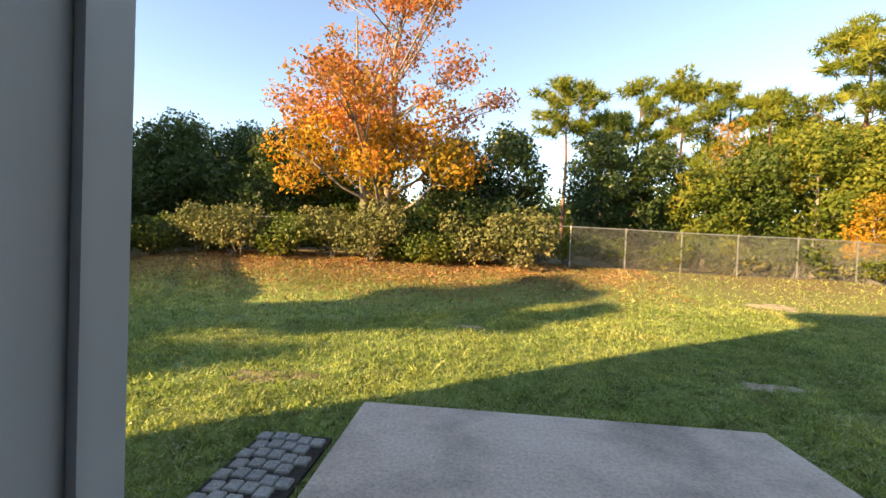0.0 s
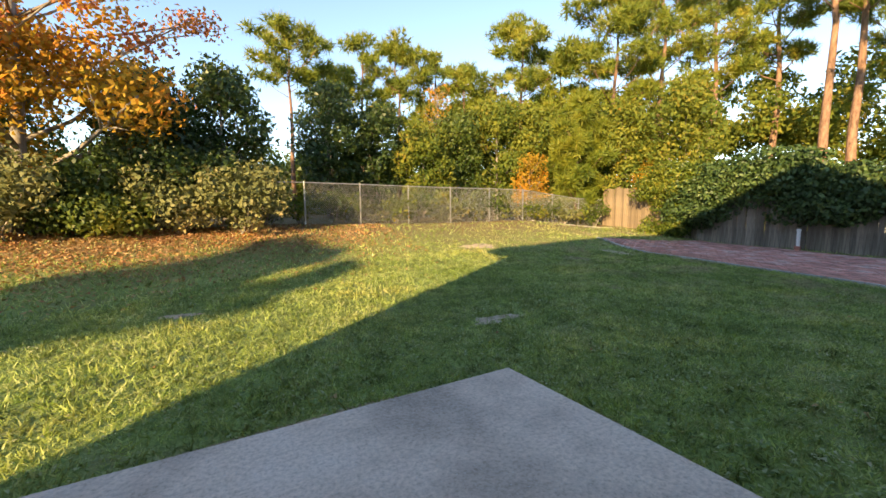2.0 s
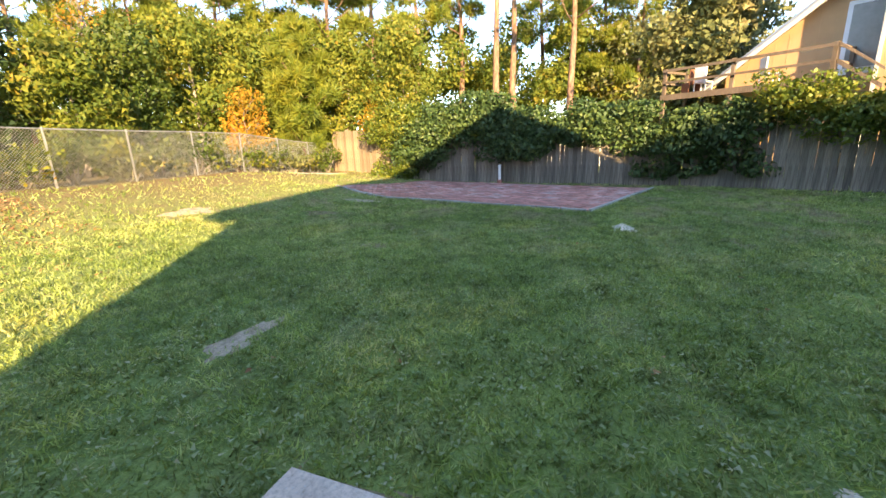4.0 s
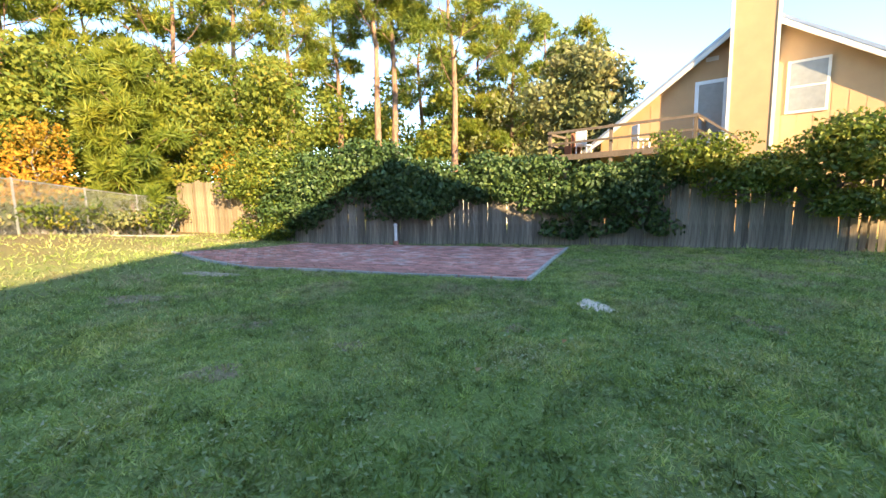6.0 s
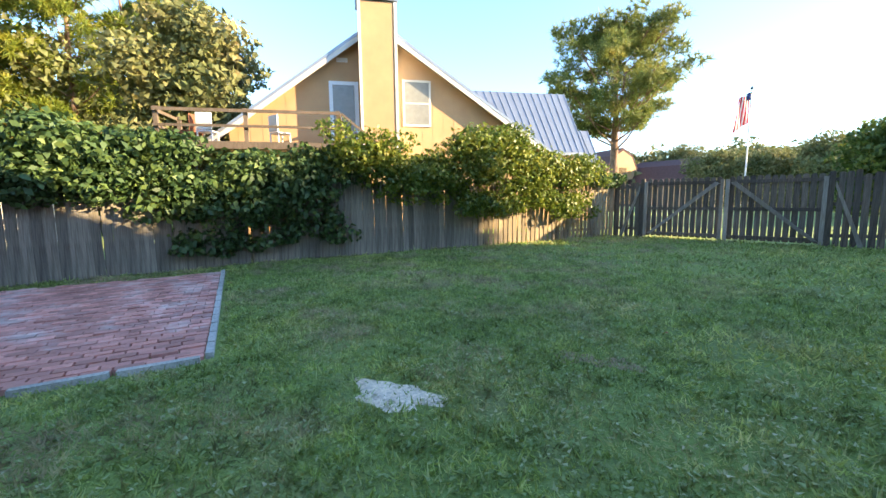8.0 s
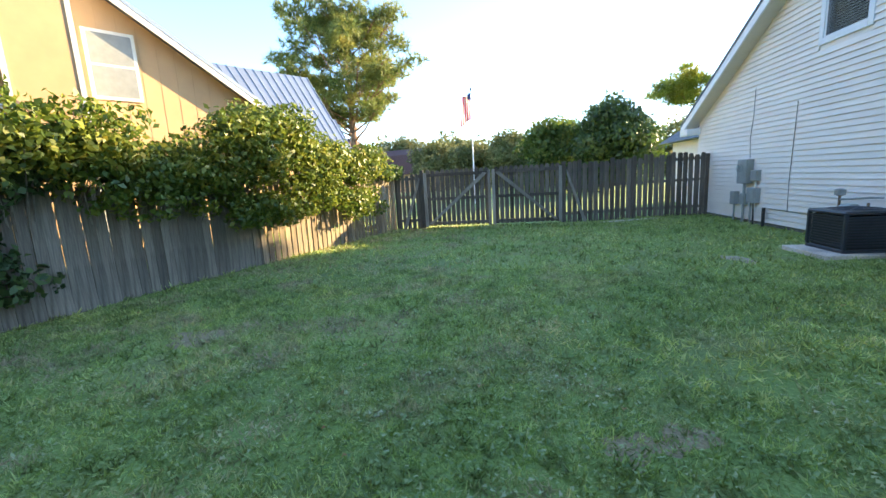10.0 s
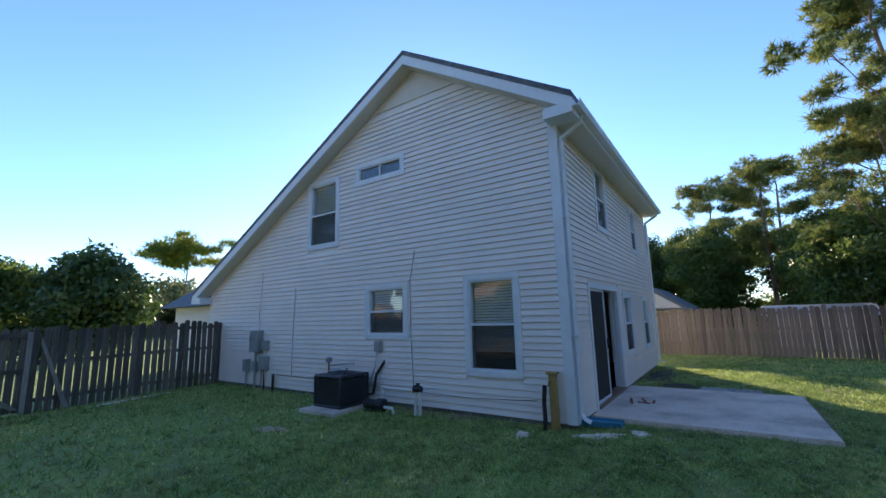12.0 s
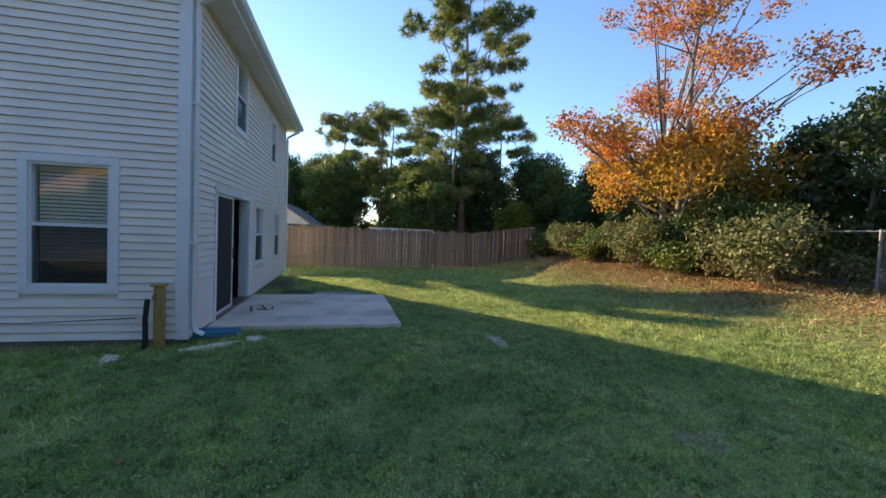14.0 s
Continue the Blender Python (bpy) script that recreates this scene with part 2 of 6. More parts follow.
M_SAND = mat_patch("pale bare sand", (0.90, 0.77, 0.60), (0.42, 0.38, 0.22))
M_WORN = mat_patch("worn sandy soil", (0.56, 0.45, 0.32), (0.25, 0.25, 0.11))
M_DIRT = mat_patch("brown bare soil", (0.36, 0.28, 0.16), (0.26, 0.31, 0.11))
M_MULCH = mat_plain("dark mulch", (0.05, 0.042, 0.035), 0.95, mottle=0.5, scale=20, bumpy=0.9)
M_GRASS = mat_leaf("grass blades", [(0.15, 0.21, 0.05), (0.30, 0.40, 0.10), (0.44, 0.53, 0.18), (0.57, 0.60, 0.29)], 0.5, 1.3, 0.75, dry=(0.50, 0.38, 0.27), rough=0.5)
M_CLOVER = mat_leaf("pale broad lawn leaves", [(0.12, 0.19, 0.05), (0.20, 0.29, 0.08), (0.32, 0.40, 0.15), (0.52, 0.52, 0.32)], 0.3, 1.1, 0.8, rough=0.42)
M_LITTER = mat_leaf("fallen leaves", [(0.17, 0.08, 0.04), (0.36, 0.17, 0.07), (0.50, 0.31, 0.14), (0.48, 0.38, 0.22)], 0.15)
M_MAPLE = mat_leaf("autumn leaves", [(0.24, 0.25, 0.05), (0.50, 0.34, 0.04), (0.60, 0.28, 0.035), (0.55, 0.17, 0.05)], 0.45)
M_MAPLEHI = mat_leaf("red and orange leaves", [(0.50, 0.32, 0.06), (0.55, 0.25, 0.06), (0.50, 0.16, 0.08), (0.50, 0.28, 0.13)], 0.45)
M_PINE = mat_leaf("pine needles", [(0.07, 0.115, 0.022), (0.16, 0.22, 0.033), (0.30, 0.33, 0.045), (0.40, 0.30, 0.06)], 0.45, rough=0.55)
M_PINEDARK = mat_leaf("dark pine needles", [(0.07, 0.11, 0.035), (0.15, 0.19, 0.055), (0.28, 0.30, 0.08), (0.38, 0.33, 0.10)], 0.5, rough=0.55)
M_GREEN = mat_leaf("broad green leaves", [(0.035, 0.07, 0.017), (0.085, 0.14, 0.03), (0.16, 0.21, 0.04), (0.34, 0.29, 0.055)], 0.48, rough=0.5)
M_YGREEN = mat_leaf("yellow green leaves", [(0.05, 0.10, 0.018), (0.13, 0.19, 0.03), (0.26, 0.28, 0.04), (0.44, 0.24, 0.04)], 0.45)
M_DARKG = mat_leaf("dark glossy leaves", [(0.02, 0.045, 0.015), (0.05, 0.09, 0.025), (0.09, 0.14, 0.035), (0.18, 0.19, 0.06)], 0.38, rough=0.42)
M_VINE = mat_leaf("vine leaves", [(0.03, 0.065, 0.022), (0.055, 0.11, 0.035), (0.095, 0.16, 0.05), (0.17, 0.24, 0.06)], 0.3, scale=1.6, spread=0.7, rough=0.55)
M_BUSH = mat_leaf("bright bush leaves", [(0.05, 0.09, 0.018), (0.12, 0.18, 0.03), (0.22, 0.27, 0.04), (0.36, 0.34, 0.06)], 0.4, scale=1.6, spread=0.7, rough=0.45)
M_OLIVE = mat_leaf("olive shrub leaves", [(0.07, 0.08, 0.03), (0.15, 0.17, 0.06), (0.25, 0.25, 0.10), (0.34, 0.26, 0.13)], 0.3)
M_BARKP = mat_bark("pine bark", (0.11, 0.06, 0.04), (0.36, 0.22, 0.15))
M_BARKG = mat_bark("grey bark", (0.13, 0.11, 0.09), (0.36, 0.32, 0.27))
M_TAN = mat_plain("tan wood siding", (0.50, 0.31, 0.16), 0.75, mottle=0.06, scale=2)
M_NTRIM = mat_plain("pale trim", (0.66, 0.62, 0.56), 0.6, mottle=0.05)
M_METALROOF = mat_plain("grey metal roofing", (0.36, 0.38, 0.41), 0.35, 0.6, mottle=0.06, scale=1)
M_DECK = mat_wood("weathered deck wood", (0.11, 0.08, 0.06), (0.25, 0.19, 0.145))
M_BROWNROOF = mat_plain("brown shingles", (0.10, 0.05, 0.045), 0.9, mottle=0.2)
M_RUST = mat_plain("rusty metal", (0.22, 0.09, 0.05), 0.8, 0.3)
M_RED = mat_leaf("red cloth", [(0.55, 0.03, 0.05), (0.60, 0.05, 0.06)], 0.55)
M_WHITECLOTH = mat_leaf("white cloth", [(0.78, 0.76, 0.76), (0.82, 0.8, 0.8)], 0.55)
M_NAVY = mat_plain("navy cloth", (0.03, 0.05, 0.16), 0.8)


def mat_brick():
    m, nt, b = nodes_of("red brick pavers", 0.62)
    n = noise_tex(nt, 2.2, 6, rough=0.7)
    r = ramp(nt, n.outputs[0], [(0.3, (0.40, 0.17, 0.13)), (0.5, (0.62, 0.29, 0.24)), (0.68, (0.70, 0.54, 0.50))])
    nt.links.new(vary(nt, r.outputs[0], 0.3), b.inputs["Base Color"])
    bump(nt, b, n.outputs[0], 0.5, 0.006)
    return m


M_BRICK = mat_brick()


# ---- mesh helpers ----
def thing(name, loc, label, category, group="", rz=0.0):
    e = new(name)
    e.matrix_basis = pose(*loc, 0, 0, rz)
    return tagged(e, label, category, group)


def part(name, bm, material, parent=None, label="", smooth=False, kind=""):
    me = bpy.data.meshes.new(name)
    bmesh.ops.recalc_face_normals(bm, faces=bm.faces)
    bm.to_mesh(me)
    bm.free()
    me.materials.append(material)
    if smooth:
        me.shade_smooth()
    ob = new(name, me)
    ob.parent = parent
    if name in ("pane", "insect_screen"):
        ob.visible_shadow = False
    return tagged(ob, label, kind=kind)


def struct(name, bm, material, label, parent=None):
    ob = part(name, bm, material, parent)
    return tagged(ob, label, kind="structure")


def box(bm, x0, x1, y0, y1, z0, z1, m=None):
    vs = [bm.verts.new((x, y, z)) for x, y, z in ((x0, y0, z0), (x1, y0, z0), (x1, y1, z0), (x0, y1, z0), (x0, y0, z1), (x1, y0, z1), (x1, y1, z1), (x0, y1, z1))]
    if m is not None:
        for v in vs:
            v.co = m @ v.co
    for f in ((0, 3, 2, 1), (4, 5, 6, 7), (0, 1, 5, 4), (1, 2, 6, 5), (2, 3, 7, 6), (3, 0, 4, 7)):
        bm.faces.new([vs[i] for i in f])
    return bm


def box_bm(*a, m=None, bevel=0.0):
    bm = box(bmesh.new(), *a, m=m)
    if bevel:
        bmesh.ops.bevel(bm, geom=list(bm.edges), offset=bevel, segments=1, affect="EDGES")
    return bm


def tube(bm, pts, radii, sides=8, cap=True):
    """A tapered tube through pts."""
    rings = []
    n = len(pts)
    for i, p in enumerate(pts):
        p = Vector(p)
        d = (Vector(pts[min(i + 1, n - 1)]) - Vector(pts[max(i - 1, 0)])).normalized()
        a = d.cross(Vector((0.31, 0.17, 0.93)) if abs(d.z) < 0.95 else Vector((1, 0, 0))).normalized()
        b = d.cross(a)
        r = radii[i] if hasattr(radii, "__len__") else radii
        rings.append([bm.verts.new(p + (a * math.cos(t) + b * math.sin(t)) * r) for t in (2 * math.pi * k / sides for k in range(sides))])
    for r0, r1 in zip(rings, rings[1:]):
        for k in range(sides):
            bm.faces.new((r0[k], r0[(k + 1) % sides], r1[(k + 1) % sides], r1[k]))
    if cap:
        bm.faces.new(rings[0][::-1])
        bm.faces.new(rings[-1])
    return bm


def tube_bm(pts, radii, sides=10):
    return tube(bmesh.new(), pts, radii, sides)


def prism(bm, pts, f0, f1):
    """A polygon (s, z) pushed between two mapped depths: f(s, z) gives a point."""
    a, b = [bm.verts.new(f0(s, z)) for s, z in pts], [bm.verts.new(f1(s, z)) for s, z in pts]
    bm.faces.new(a[::-1])
    bm.faces.new(b)
    for i in range(len(pts)):
        j = (i + 1) % len(pts)
        bm.faces.new((a[i], a[j], b[j], b[i]))
    return bm


def cards(name, pos, nrm, size, material, parent=None, tri=False, aspect=1.0, label="", kind="", up=None):
    """Many small leaves: a bent quad or a triangle at each place, in one mesh."""
    n = len(pos)
    nrm = nrm / (np.linalg.norm(nrm, axis=1, keepdims=True) + 1e-9)
    ref = np.random.normal(size=(n, 3)) if up is None else up
    a = np.cross(nrm, ref)
    a /= np.linalg.norm(a, axis=1, keepdims=True) + 1e-9
    b = np.cross(nrm, a)
    s = np.broadcast_to(np.asarray(size, float).reshape(-1, 1), (n, 1))
    if tri:
        v = np.stack([pos - a * s * aspect * 0.5, pos + a * s * aspect * 0.5, pos + b * s], 1)
        k = 3
    else:
        bend = nrm * s * 0.25
        v = np.stack([pos - b * s * 0.6, pos + a * s * aspect * 0.45 + bend, pos + b * s * 0.6, pos - a * s * aspect * 0.45 + bend], 1)
        k = 4
    me = bpy.data.meshes.new(name)
    me.vertices.add(n * k)
    me.vertices.foreach_set("co", v.astype(np.float32).ravel())
    me.loops.add(n * k)
    me.loops.foreach_set("vertex_index", np.arange(n * k, dtype=np.int32))
    me.polygons.add(n)
    me.polygons.foreach_set("loop_start", np.arange(0, n * k, k, dtype=np.int32))
    me.update(calc_edges=True)
    me.materials.append(material)
    ob = new(name, me)
    ob.parent = parent
    return tagged(ob, label, kind=kind)


def sstep(a, b, x):
    t = np.clip((x - a) / (b - a), 0, 1)
    return t * t * (3 - 2 * t)


def ground_z(x, y):
    """Height of the lawn: level by the house, dipping a little eastwards, banked up towards the chain link fence."""
    x, y = np.asarray(x, float), np.asarray(y, float)
    z = -0.07 - 0.09 * sstep(4, 9, x)
    bank = 0.80 * (1 - 0.55 * sstep(11.5, 18, x))
    z = z + bank * sstep(8.0, 14.2, y) * (0.35 + 0.65 * sstep(-16, -7, x))
    return z + 0.012 * np.sin(x * 1.7 + 0.4 * y) * np.sin(y * 1.3 - 0.3 * x)


def gz(x, y):
    return float(ground_z(x, y))


# ---- ground: one sheet to the horizon ----
def build_ground():
    xs = np.concatenate([np.array([-1500, -600, -250, -120, -70, -45]), np.arange(-32, 34.01, 0.5), np.array([45, 70, 120, 250, 600, 1500])])
    ys = np.concatenate([np.array([-1500, -600, -250, -120, -70, -45]), np.arange(-32, 30.01, 0.5), np.array([45, 70, 120, 250, 600, 1500])])
    X, Y = np.meshgrid(xs, ys)
    Z = ground_z(X, Y)
    v = np.stack([X, Y, Z], -1).reshape(-1, 3)
    nx = len(xs)
    q = [(j * nx + i, j * nx + i + 1, (j + 1) * nx + i + 1, (j + 1) * nx + i) for j in range(len(ys) - 1) for i in range(nx - 1)]
    me = bpy.data.meshes.new("ground")
    me.from_pydata(v.tolist(), [], q)
    me.materials.append(M_GROUND)
    me.shade_smooth()
    return tagged(new("ground", me), "green lawn with dry patches and bare soil", kind="structure")


build_ground()

# ---- the white-sided house ----
HX, HY, HW, HB, HZ = 3.89, 0.235, -4.6, -10.9, 5.0     # east wall, back wall, west wall, front wall, back eave height
PEAK_Y, PEAK_Z, SB, SF = -2.78, 7.11, 0.62, 0.548        # ridge and the slopes of the back and front roof


def roof_z(y):
    return PEAK_Z - (y - PEAK_Y) * SB if y > PEAK_Y else PEAK_Z - (PEAK_Y - y) * SF


# (wall, from, to, low, high): the outer edges of the casings
E_WIN = [(-1.66, -0.56, 0.62, 2.40), (-4.18, -3.0, 1.23, 2.38), (-6.23, -5.08, 3.36, 5.10), (-4.52, -3.05, 4.68, 5.20)]
B_WIN = [(-1.20, -0.14, 0.62, 2.14), (-3.70, -2.72, 0.60, 2.10), (0.70, 1.66, 3.36, 4.86), (-2.85, -2.0, 3.30, 4.62)]
DOOR = (0.285, 2.76, -0.02, 2.22)


def wall_pieces(s0, s1, z0, top, holes):
    """Rectangles and gable strips that leave holes open: strips in s between hole edges."""
    cuts = sorted({s0, s1, *[h for o in holes for h in o[:2]]} | ({PEAK_Y} if s0 < PEAK_Y < s1 and callable(top) else set()))
    out = []
    for a, b in zip(cuts, cuts[1:]):
        mid, z = (a + b) / 2, z0
        for o in sorted([o for o in holes if o[0] < mid < o[1]], key=lambda o: o[2]):
            if o[2] > z:
                out.append([(a, z), (b, z), (b, o[2]), (a, o[2])])
            z = o[3]
        out.append([(a, z), (b, z), (b, top(b) if callable(top) else top), (a, top(a) if callable(top) else top)])
    return out


def shrink(o, d=0.10):
    return (o[0] + d, o[1] - d, o[2] + d, o[3] - d)


def build_house():
    T = 0.16
    bm = bmesh.new()
    for p in wall_pieces(HB, HY, 0.0, lambda y: roof_z(y) + 0.055, [shrink(o) for o in E_WIN]):
        prism(bm, p, lambda s, z: (HX - T, s, z), lambda s, z: (HX, s, z))
    struct("wall_east", bm, M_SIDING, "cream vinyl sided gable wall of the house")
    bm = bmesh.new()
    d = (DOOR[0] + 0.10, DOOR[1] - 0.10, 0.0, DOOR[3] - 0.10)
    for p in wall_pieces(HW, HX - T, 0.0, HZ, [shrink(o) for o in B_WIN] + [d]):
        prism(bm, p, lambda s, z: (s, HY - T, z), lambda s, z: (s, HY, z))
    struct("wall_back", bm, M_SIDING, "cream vinyl sided back wall with a sliding door")
    bm = bmesh.new()
    for p in wall_pieces(HB, HY - T, 0.0, lambda y: roof_z(y) + 0.055, []):
        prism(bm, p, lambda s, z: (HW, s, z), lambda s, z: (HW + T, s, z))
    struct("wall_west", bm, M_SIDING, "cream vinyl sided far gable wall")
    struct("wall_front", box_bm(HW + T, HX - T, HB, HB + T, 0, 2.6), M_SIDING, "cream front wall of the house")
    struct("foundation", box_bm(HW + 0.02, HX - 0.02, HB + 0.02, HY - 0.03, -0.35, -0.002), M_SLAB, "grey concrete foundation slab")
    # floor and ceiling take the same near-black, unlit-room colour
    struct("floor", box_bm(HW + T, HX - T, HB + T, HY - T, 0.0, 0.02), M_DARKIN, "indoor floor coloured near black as an unlit room")
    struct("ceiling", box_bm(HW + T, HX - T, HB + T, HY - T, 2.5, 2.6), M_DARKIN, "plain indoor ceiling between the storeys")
    # added walls behind the windows, coloured near black as unlit rooms
    struct("wall_inner", box_bm(HW + T, HX - 1.6, -2.6, -2.5, 0.02, 2.5), M_DARKIN, "added near-black wall as an unlit room behind the back windows")
    struct("wall_inner", box_bm(HX - 1.7, HX - 1.6, HB + T, -2.5, 0.02, 2.5), M_DARKIN, "added near-black wall as an unlit room behind the side windows")
    struct("wall_inner", box_bm(HX - 1.3, HX - 1.2, -9.0, HY - T, 2.6, 4.9), M_DARKIN, "added near-black wall as an unlit room upstairs")
    # roof: two slabs, shingled, with overhangs
    OV, EV = 0.36, 0.42
    for nm, y0, y1 in (("roof_back", PEAK_Y, HY + EV), ("roof_front", HB - EV, PEAK_Y)):
        bm = bmesh.new()
        off = lambda y, k: roof_z(y) + k
        pts = [(y0, off(y0, 0.06)), (y1, off(y1, 0.06)), (y1, off(y1, 0.17)), (y0, off(y0, 0.17))]
        if y1 == PEAK_Y:
            pts = [(y0, roof_z(y0) + 0.06), (y1, PEAK_Z + 0.06), (y1, PEAK_Z + 0.17), (y0, roof_z(y0) + 0.17)]
        prism(bm, pts, lambda s, z: (HW - OV, s, z), lambda s, z: (HX + OV, s, z))
        struct(nm, bm, M_SHINGLE, "dark grey shingled roof slope")
    # rake boards with returned soffit on both gables, shadow lip above
    for x0, x1 in ((HX + OV - 0.03, HX + OV + 0.004), (HW - OV - 0.004, HW - OV + 0.03)):
        for y0, y1 in ((PEAK_Y, HY + EV), (HB - EV, PEAK_Y)):
            for lo, hi, dx, mt in ((-0.15, 0.055, 0.0, M_TRIM), (0.056, 0.12, 0.012, M_SHINGLE)):
                bm = bmesh.new()
                e = 1e-4
                ya, yb = y0 + (e if y0 == PEAK_Y else 0), y1
                prism(bm, [(ya, roof_z(ya) + lo), (yb, roof_z(yb) + lo), (yb, roof_z(yb) + hi), (ya, roof_z(ya) + hi)], lambda s, z: (x0 - dx, s, z), lambda s, z: (x1 + dx, s, z))
                struct("trim_rake" if mt is M_TRIM else "roof_edge", bm, mt, "white rake board along the gable" if mt is M_TRIM else "dark shingle edge along the gable")
    for x0, x1 in ((HX + 0.002, HX + OV - 0.03), (HW - OV + 0.03, HW - 0.002)):
        for y0, y1 in ((PEAK_Y, HY + EV), (HB - EV, PEAK_Y)):
            bm = bmesh.new()
            prism(bm, [(y0, roof_z(y0) - 0.14), (y1, roof_z(y1) - 0.14), (y1, roof_z(y1) - 0.125), (y0, roof_z(y0) - 0.125)] if y0 == PEAK_Y else
                  [(y0, roof_z(y0) - 0.14), (y1, PEAK_Z - 0.14), (y1, PEAK_Z - 0.125), (y0, roof_z(y0) - 0.125)], lambda s, z: (x0, s, z), lambda s, z: (x1, s, z))
            struct("soffit_rake", bm, M_SOFFIT, "cream soffit under the gable overhang")
    ez = roof_z(HY + EV)
    struct("soffit_back", box_bm(HW - OV + 0.04, HX + OV - 0.04, HY + 0.002, HY + EV - 0.02, ez - 0.16, ez - 0.14), M_SOFFIT, "cream soffit under the back eave")
    struct("trim_fascia", box_bm(HW - OV + 0.04, HX + OV - 0.04, HY + EV - 0.019, HY + EV, ez - 0.17, ez + 0.05), M_TRIM, "white fascia under the back eave")
    # cornice return: the boxed corner at the back eave
    struct("trim_return", box_bm(HX + 0.003, HX + OV + 0.02, HY - 0.05, HY + EV + 0.004, ez - 0.20, ez - 0.02), M_TRIM, "white boxed cornice return")
    ezf = roof_z(HB - EV)
    struct("trim_return", box_bm(HX + 0.003, HX + OV + 0.02, HB - EV - 0.004, HB + 0.1, ezf - 0.20, ezf - 0.02), M_TRIM, "white boxed cornice return")
    # gutter
    g = thing("rain_gutter", (0, 0, 0), "white metal rain gutter along the back eave", "gutter")
    bm = bmesh.new()
    prof = [(0, 0), (0.10, 0), (0.125, 0.06), (0.125, 0.10), (0.118, 0.10), (0.117, 0.06), (0.095, 0.008), (0.008, 0.008), (0.008, 0.10), (0, 0.10)]
    prism(bm, [(HY + EV + 0.001 + s, ez - 0.10 + z) for s, z in prof], lambda s, z: (HW - OV, s, z), lambda s, z: (HX + OV, s, z))
    part("trough", bm, M_TRIM, g)
    # corner boards
    for nm, a in (("corner_board", (HX + 0.001, HX + 0.035, HY - 0.12, HY + 0.034, 0.0, HZ - 0.2)), ("corner_board", (HX - 0.12, HX, HY + 0.001, HY + 0.034, 0.0, HZ - 0.2)),
                  ("corner_board", (HW, HW + 0.1, HY + 0.001, HY + 0.034, 0.0, HZ - 0.2))):
        struct(nm, box_bm(*a), M_TRIM, "white vertical corner board")
    # gable panel at the peak
    bm = bmesh.new()
    zb = 6.3
    prism(bm, [(PEAK_Y - (PEAK_Z - 0.14 - zb) / SF, zb), (PEAK_Y + (PEAK_Z - 0.14 - zb) / SB, zb), (PEAK_Y, PEAK_Z - 0.14)], lambda s, z: (HX + 0.001, s, z), lambda s, z: (HX + 0.03, s, z))
    struct("trim_peak", bm, M_SOFFIT, "plain cream panel in the gable peak")
    # front wing with its own shingled roof beyond the long slope
    struct("wall_wing", box_bm(-3.0, 2.9, -15.6, HB - 0.01, -0.1, 2.3), M_SIDING, "cream front wing wall")
    bm = bmesh.new()
    prism(bm, [(-3.4, 2.25), (3.35, 2.25), (0.0, 4.3)], lambda s, z: (s, -16.0, z), lambda s, z: (s, -8.2, z))
    struct("roof_wing", bm, M_SHINGLE, "grey shingled roof of the front wing")


build_house()


# ---- windows and the sliding door: built in a frame where +y looks out of the wall ----
def make_window(w_, h_, slider=False, blind=True, name="window"):
    """Outer casing w_ by h_, lower left corner at the origin; +y points outside."""
    root = new(name)
    c = 0.10
    for nm, a in (("casing_side", (0, c, 0.001, 0.035, 0, h_)), ("casing_side", (w_ - c, w_, 0.001, 0.035, 0, h_)), ("casing_head", (c, w_ - c, 0.001, 0.035, h_ - c, h_)), ("casing_sill", (c, w_ - c, 0.001, 0.04, 0, c))):
        part(nm, box_bm(*a), M_TRIM, root)
    f = 0.035
    i0, i1, j0, j1 = c, w_ - c, c, h_ - c
    bm = bmesh.new()
    for a in ((i0, i0 + f, -0.09, 0.015, j0, j1), (i1 - f, i1, -0.09, 0.015, j0, j1), (i0 + f, i1 - f, -0.09, 0.015, j1 - f, j1), (i0 + f, i1 - f, -0.09, 0.015, j0, j0 + f)):
        box(bm, *a)
    part("window_frame", bm, M_VINYL, root)
    a0, a1, b0, b1 = i0 + f, i1 - f, j0 + f, j1 - f
    if slider:
        mx = (a0 + a1) / 2
        part("mullion", box_bm(mx - 0.02, mx + 0.02, -0.06, 0.0, b0, b1), M_VINYL, root)
        part("pane", box_bm(a0, mx - 0.02, -0.045, -0.04, b0, b1), M_GLASS, root)
        part("pane", box_bm(mx + 0.02, a1, -0.03, -0.025, b0, b1), M_GLASS, root)
    else:
        mz = b0 + (b1 - b0) * 0.5
        part("meeting_rail", box_bm(a0, a1, -0.06, 0.004, mz - 0.022, mz + 0.022), M_VINYL, root)
        part("pane", box_bm(a0, a1, -0.055, -0.05, mz + 0.022, b1), M_GLASS, root)
        part("pane", box_bm(a0, a1, -0.03, -0.025, b0, mz - 0.022), M_GLASS, root)
        part("insect_screen", box_bm(a0, a1, 0.006, 0.008, b0, mz - 0.022), M_SCREENMESH, root)
    if blind:
        bm = bmesh.new()
        low = b0 + (b1 - b0) * (0.02 if blind == "full" else 0.18)
        z = b1 - 0.06
        while z > low:
            box(bm, a0 + 0.01, a1 - 0.01, -0.022, 0.022, -0.0015, 0.0015, m=Matrix.Translation((0, -0.115, z)) @ Matrix.Rotation(radians(-62), 4, "X"))
            z -= 0.05
        box(bm, a0 + 0.01, a1 - 0.01, -0.135, -0.095, b1 - 0.05, b1 - 0.005)
        part("blind", bm, M_BLIND, root, "white horizontal slat blind")
    return root


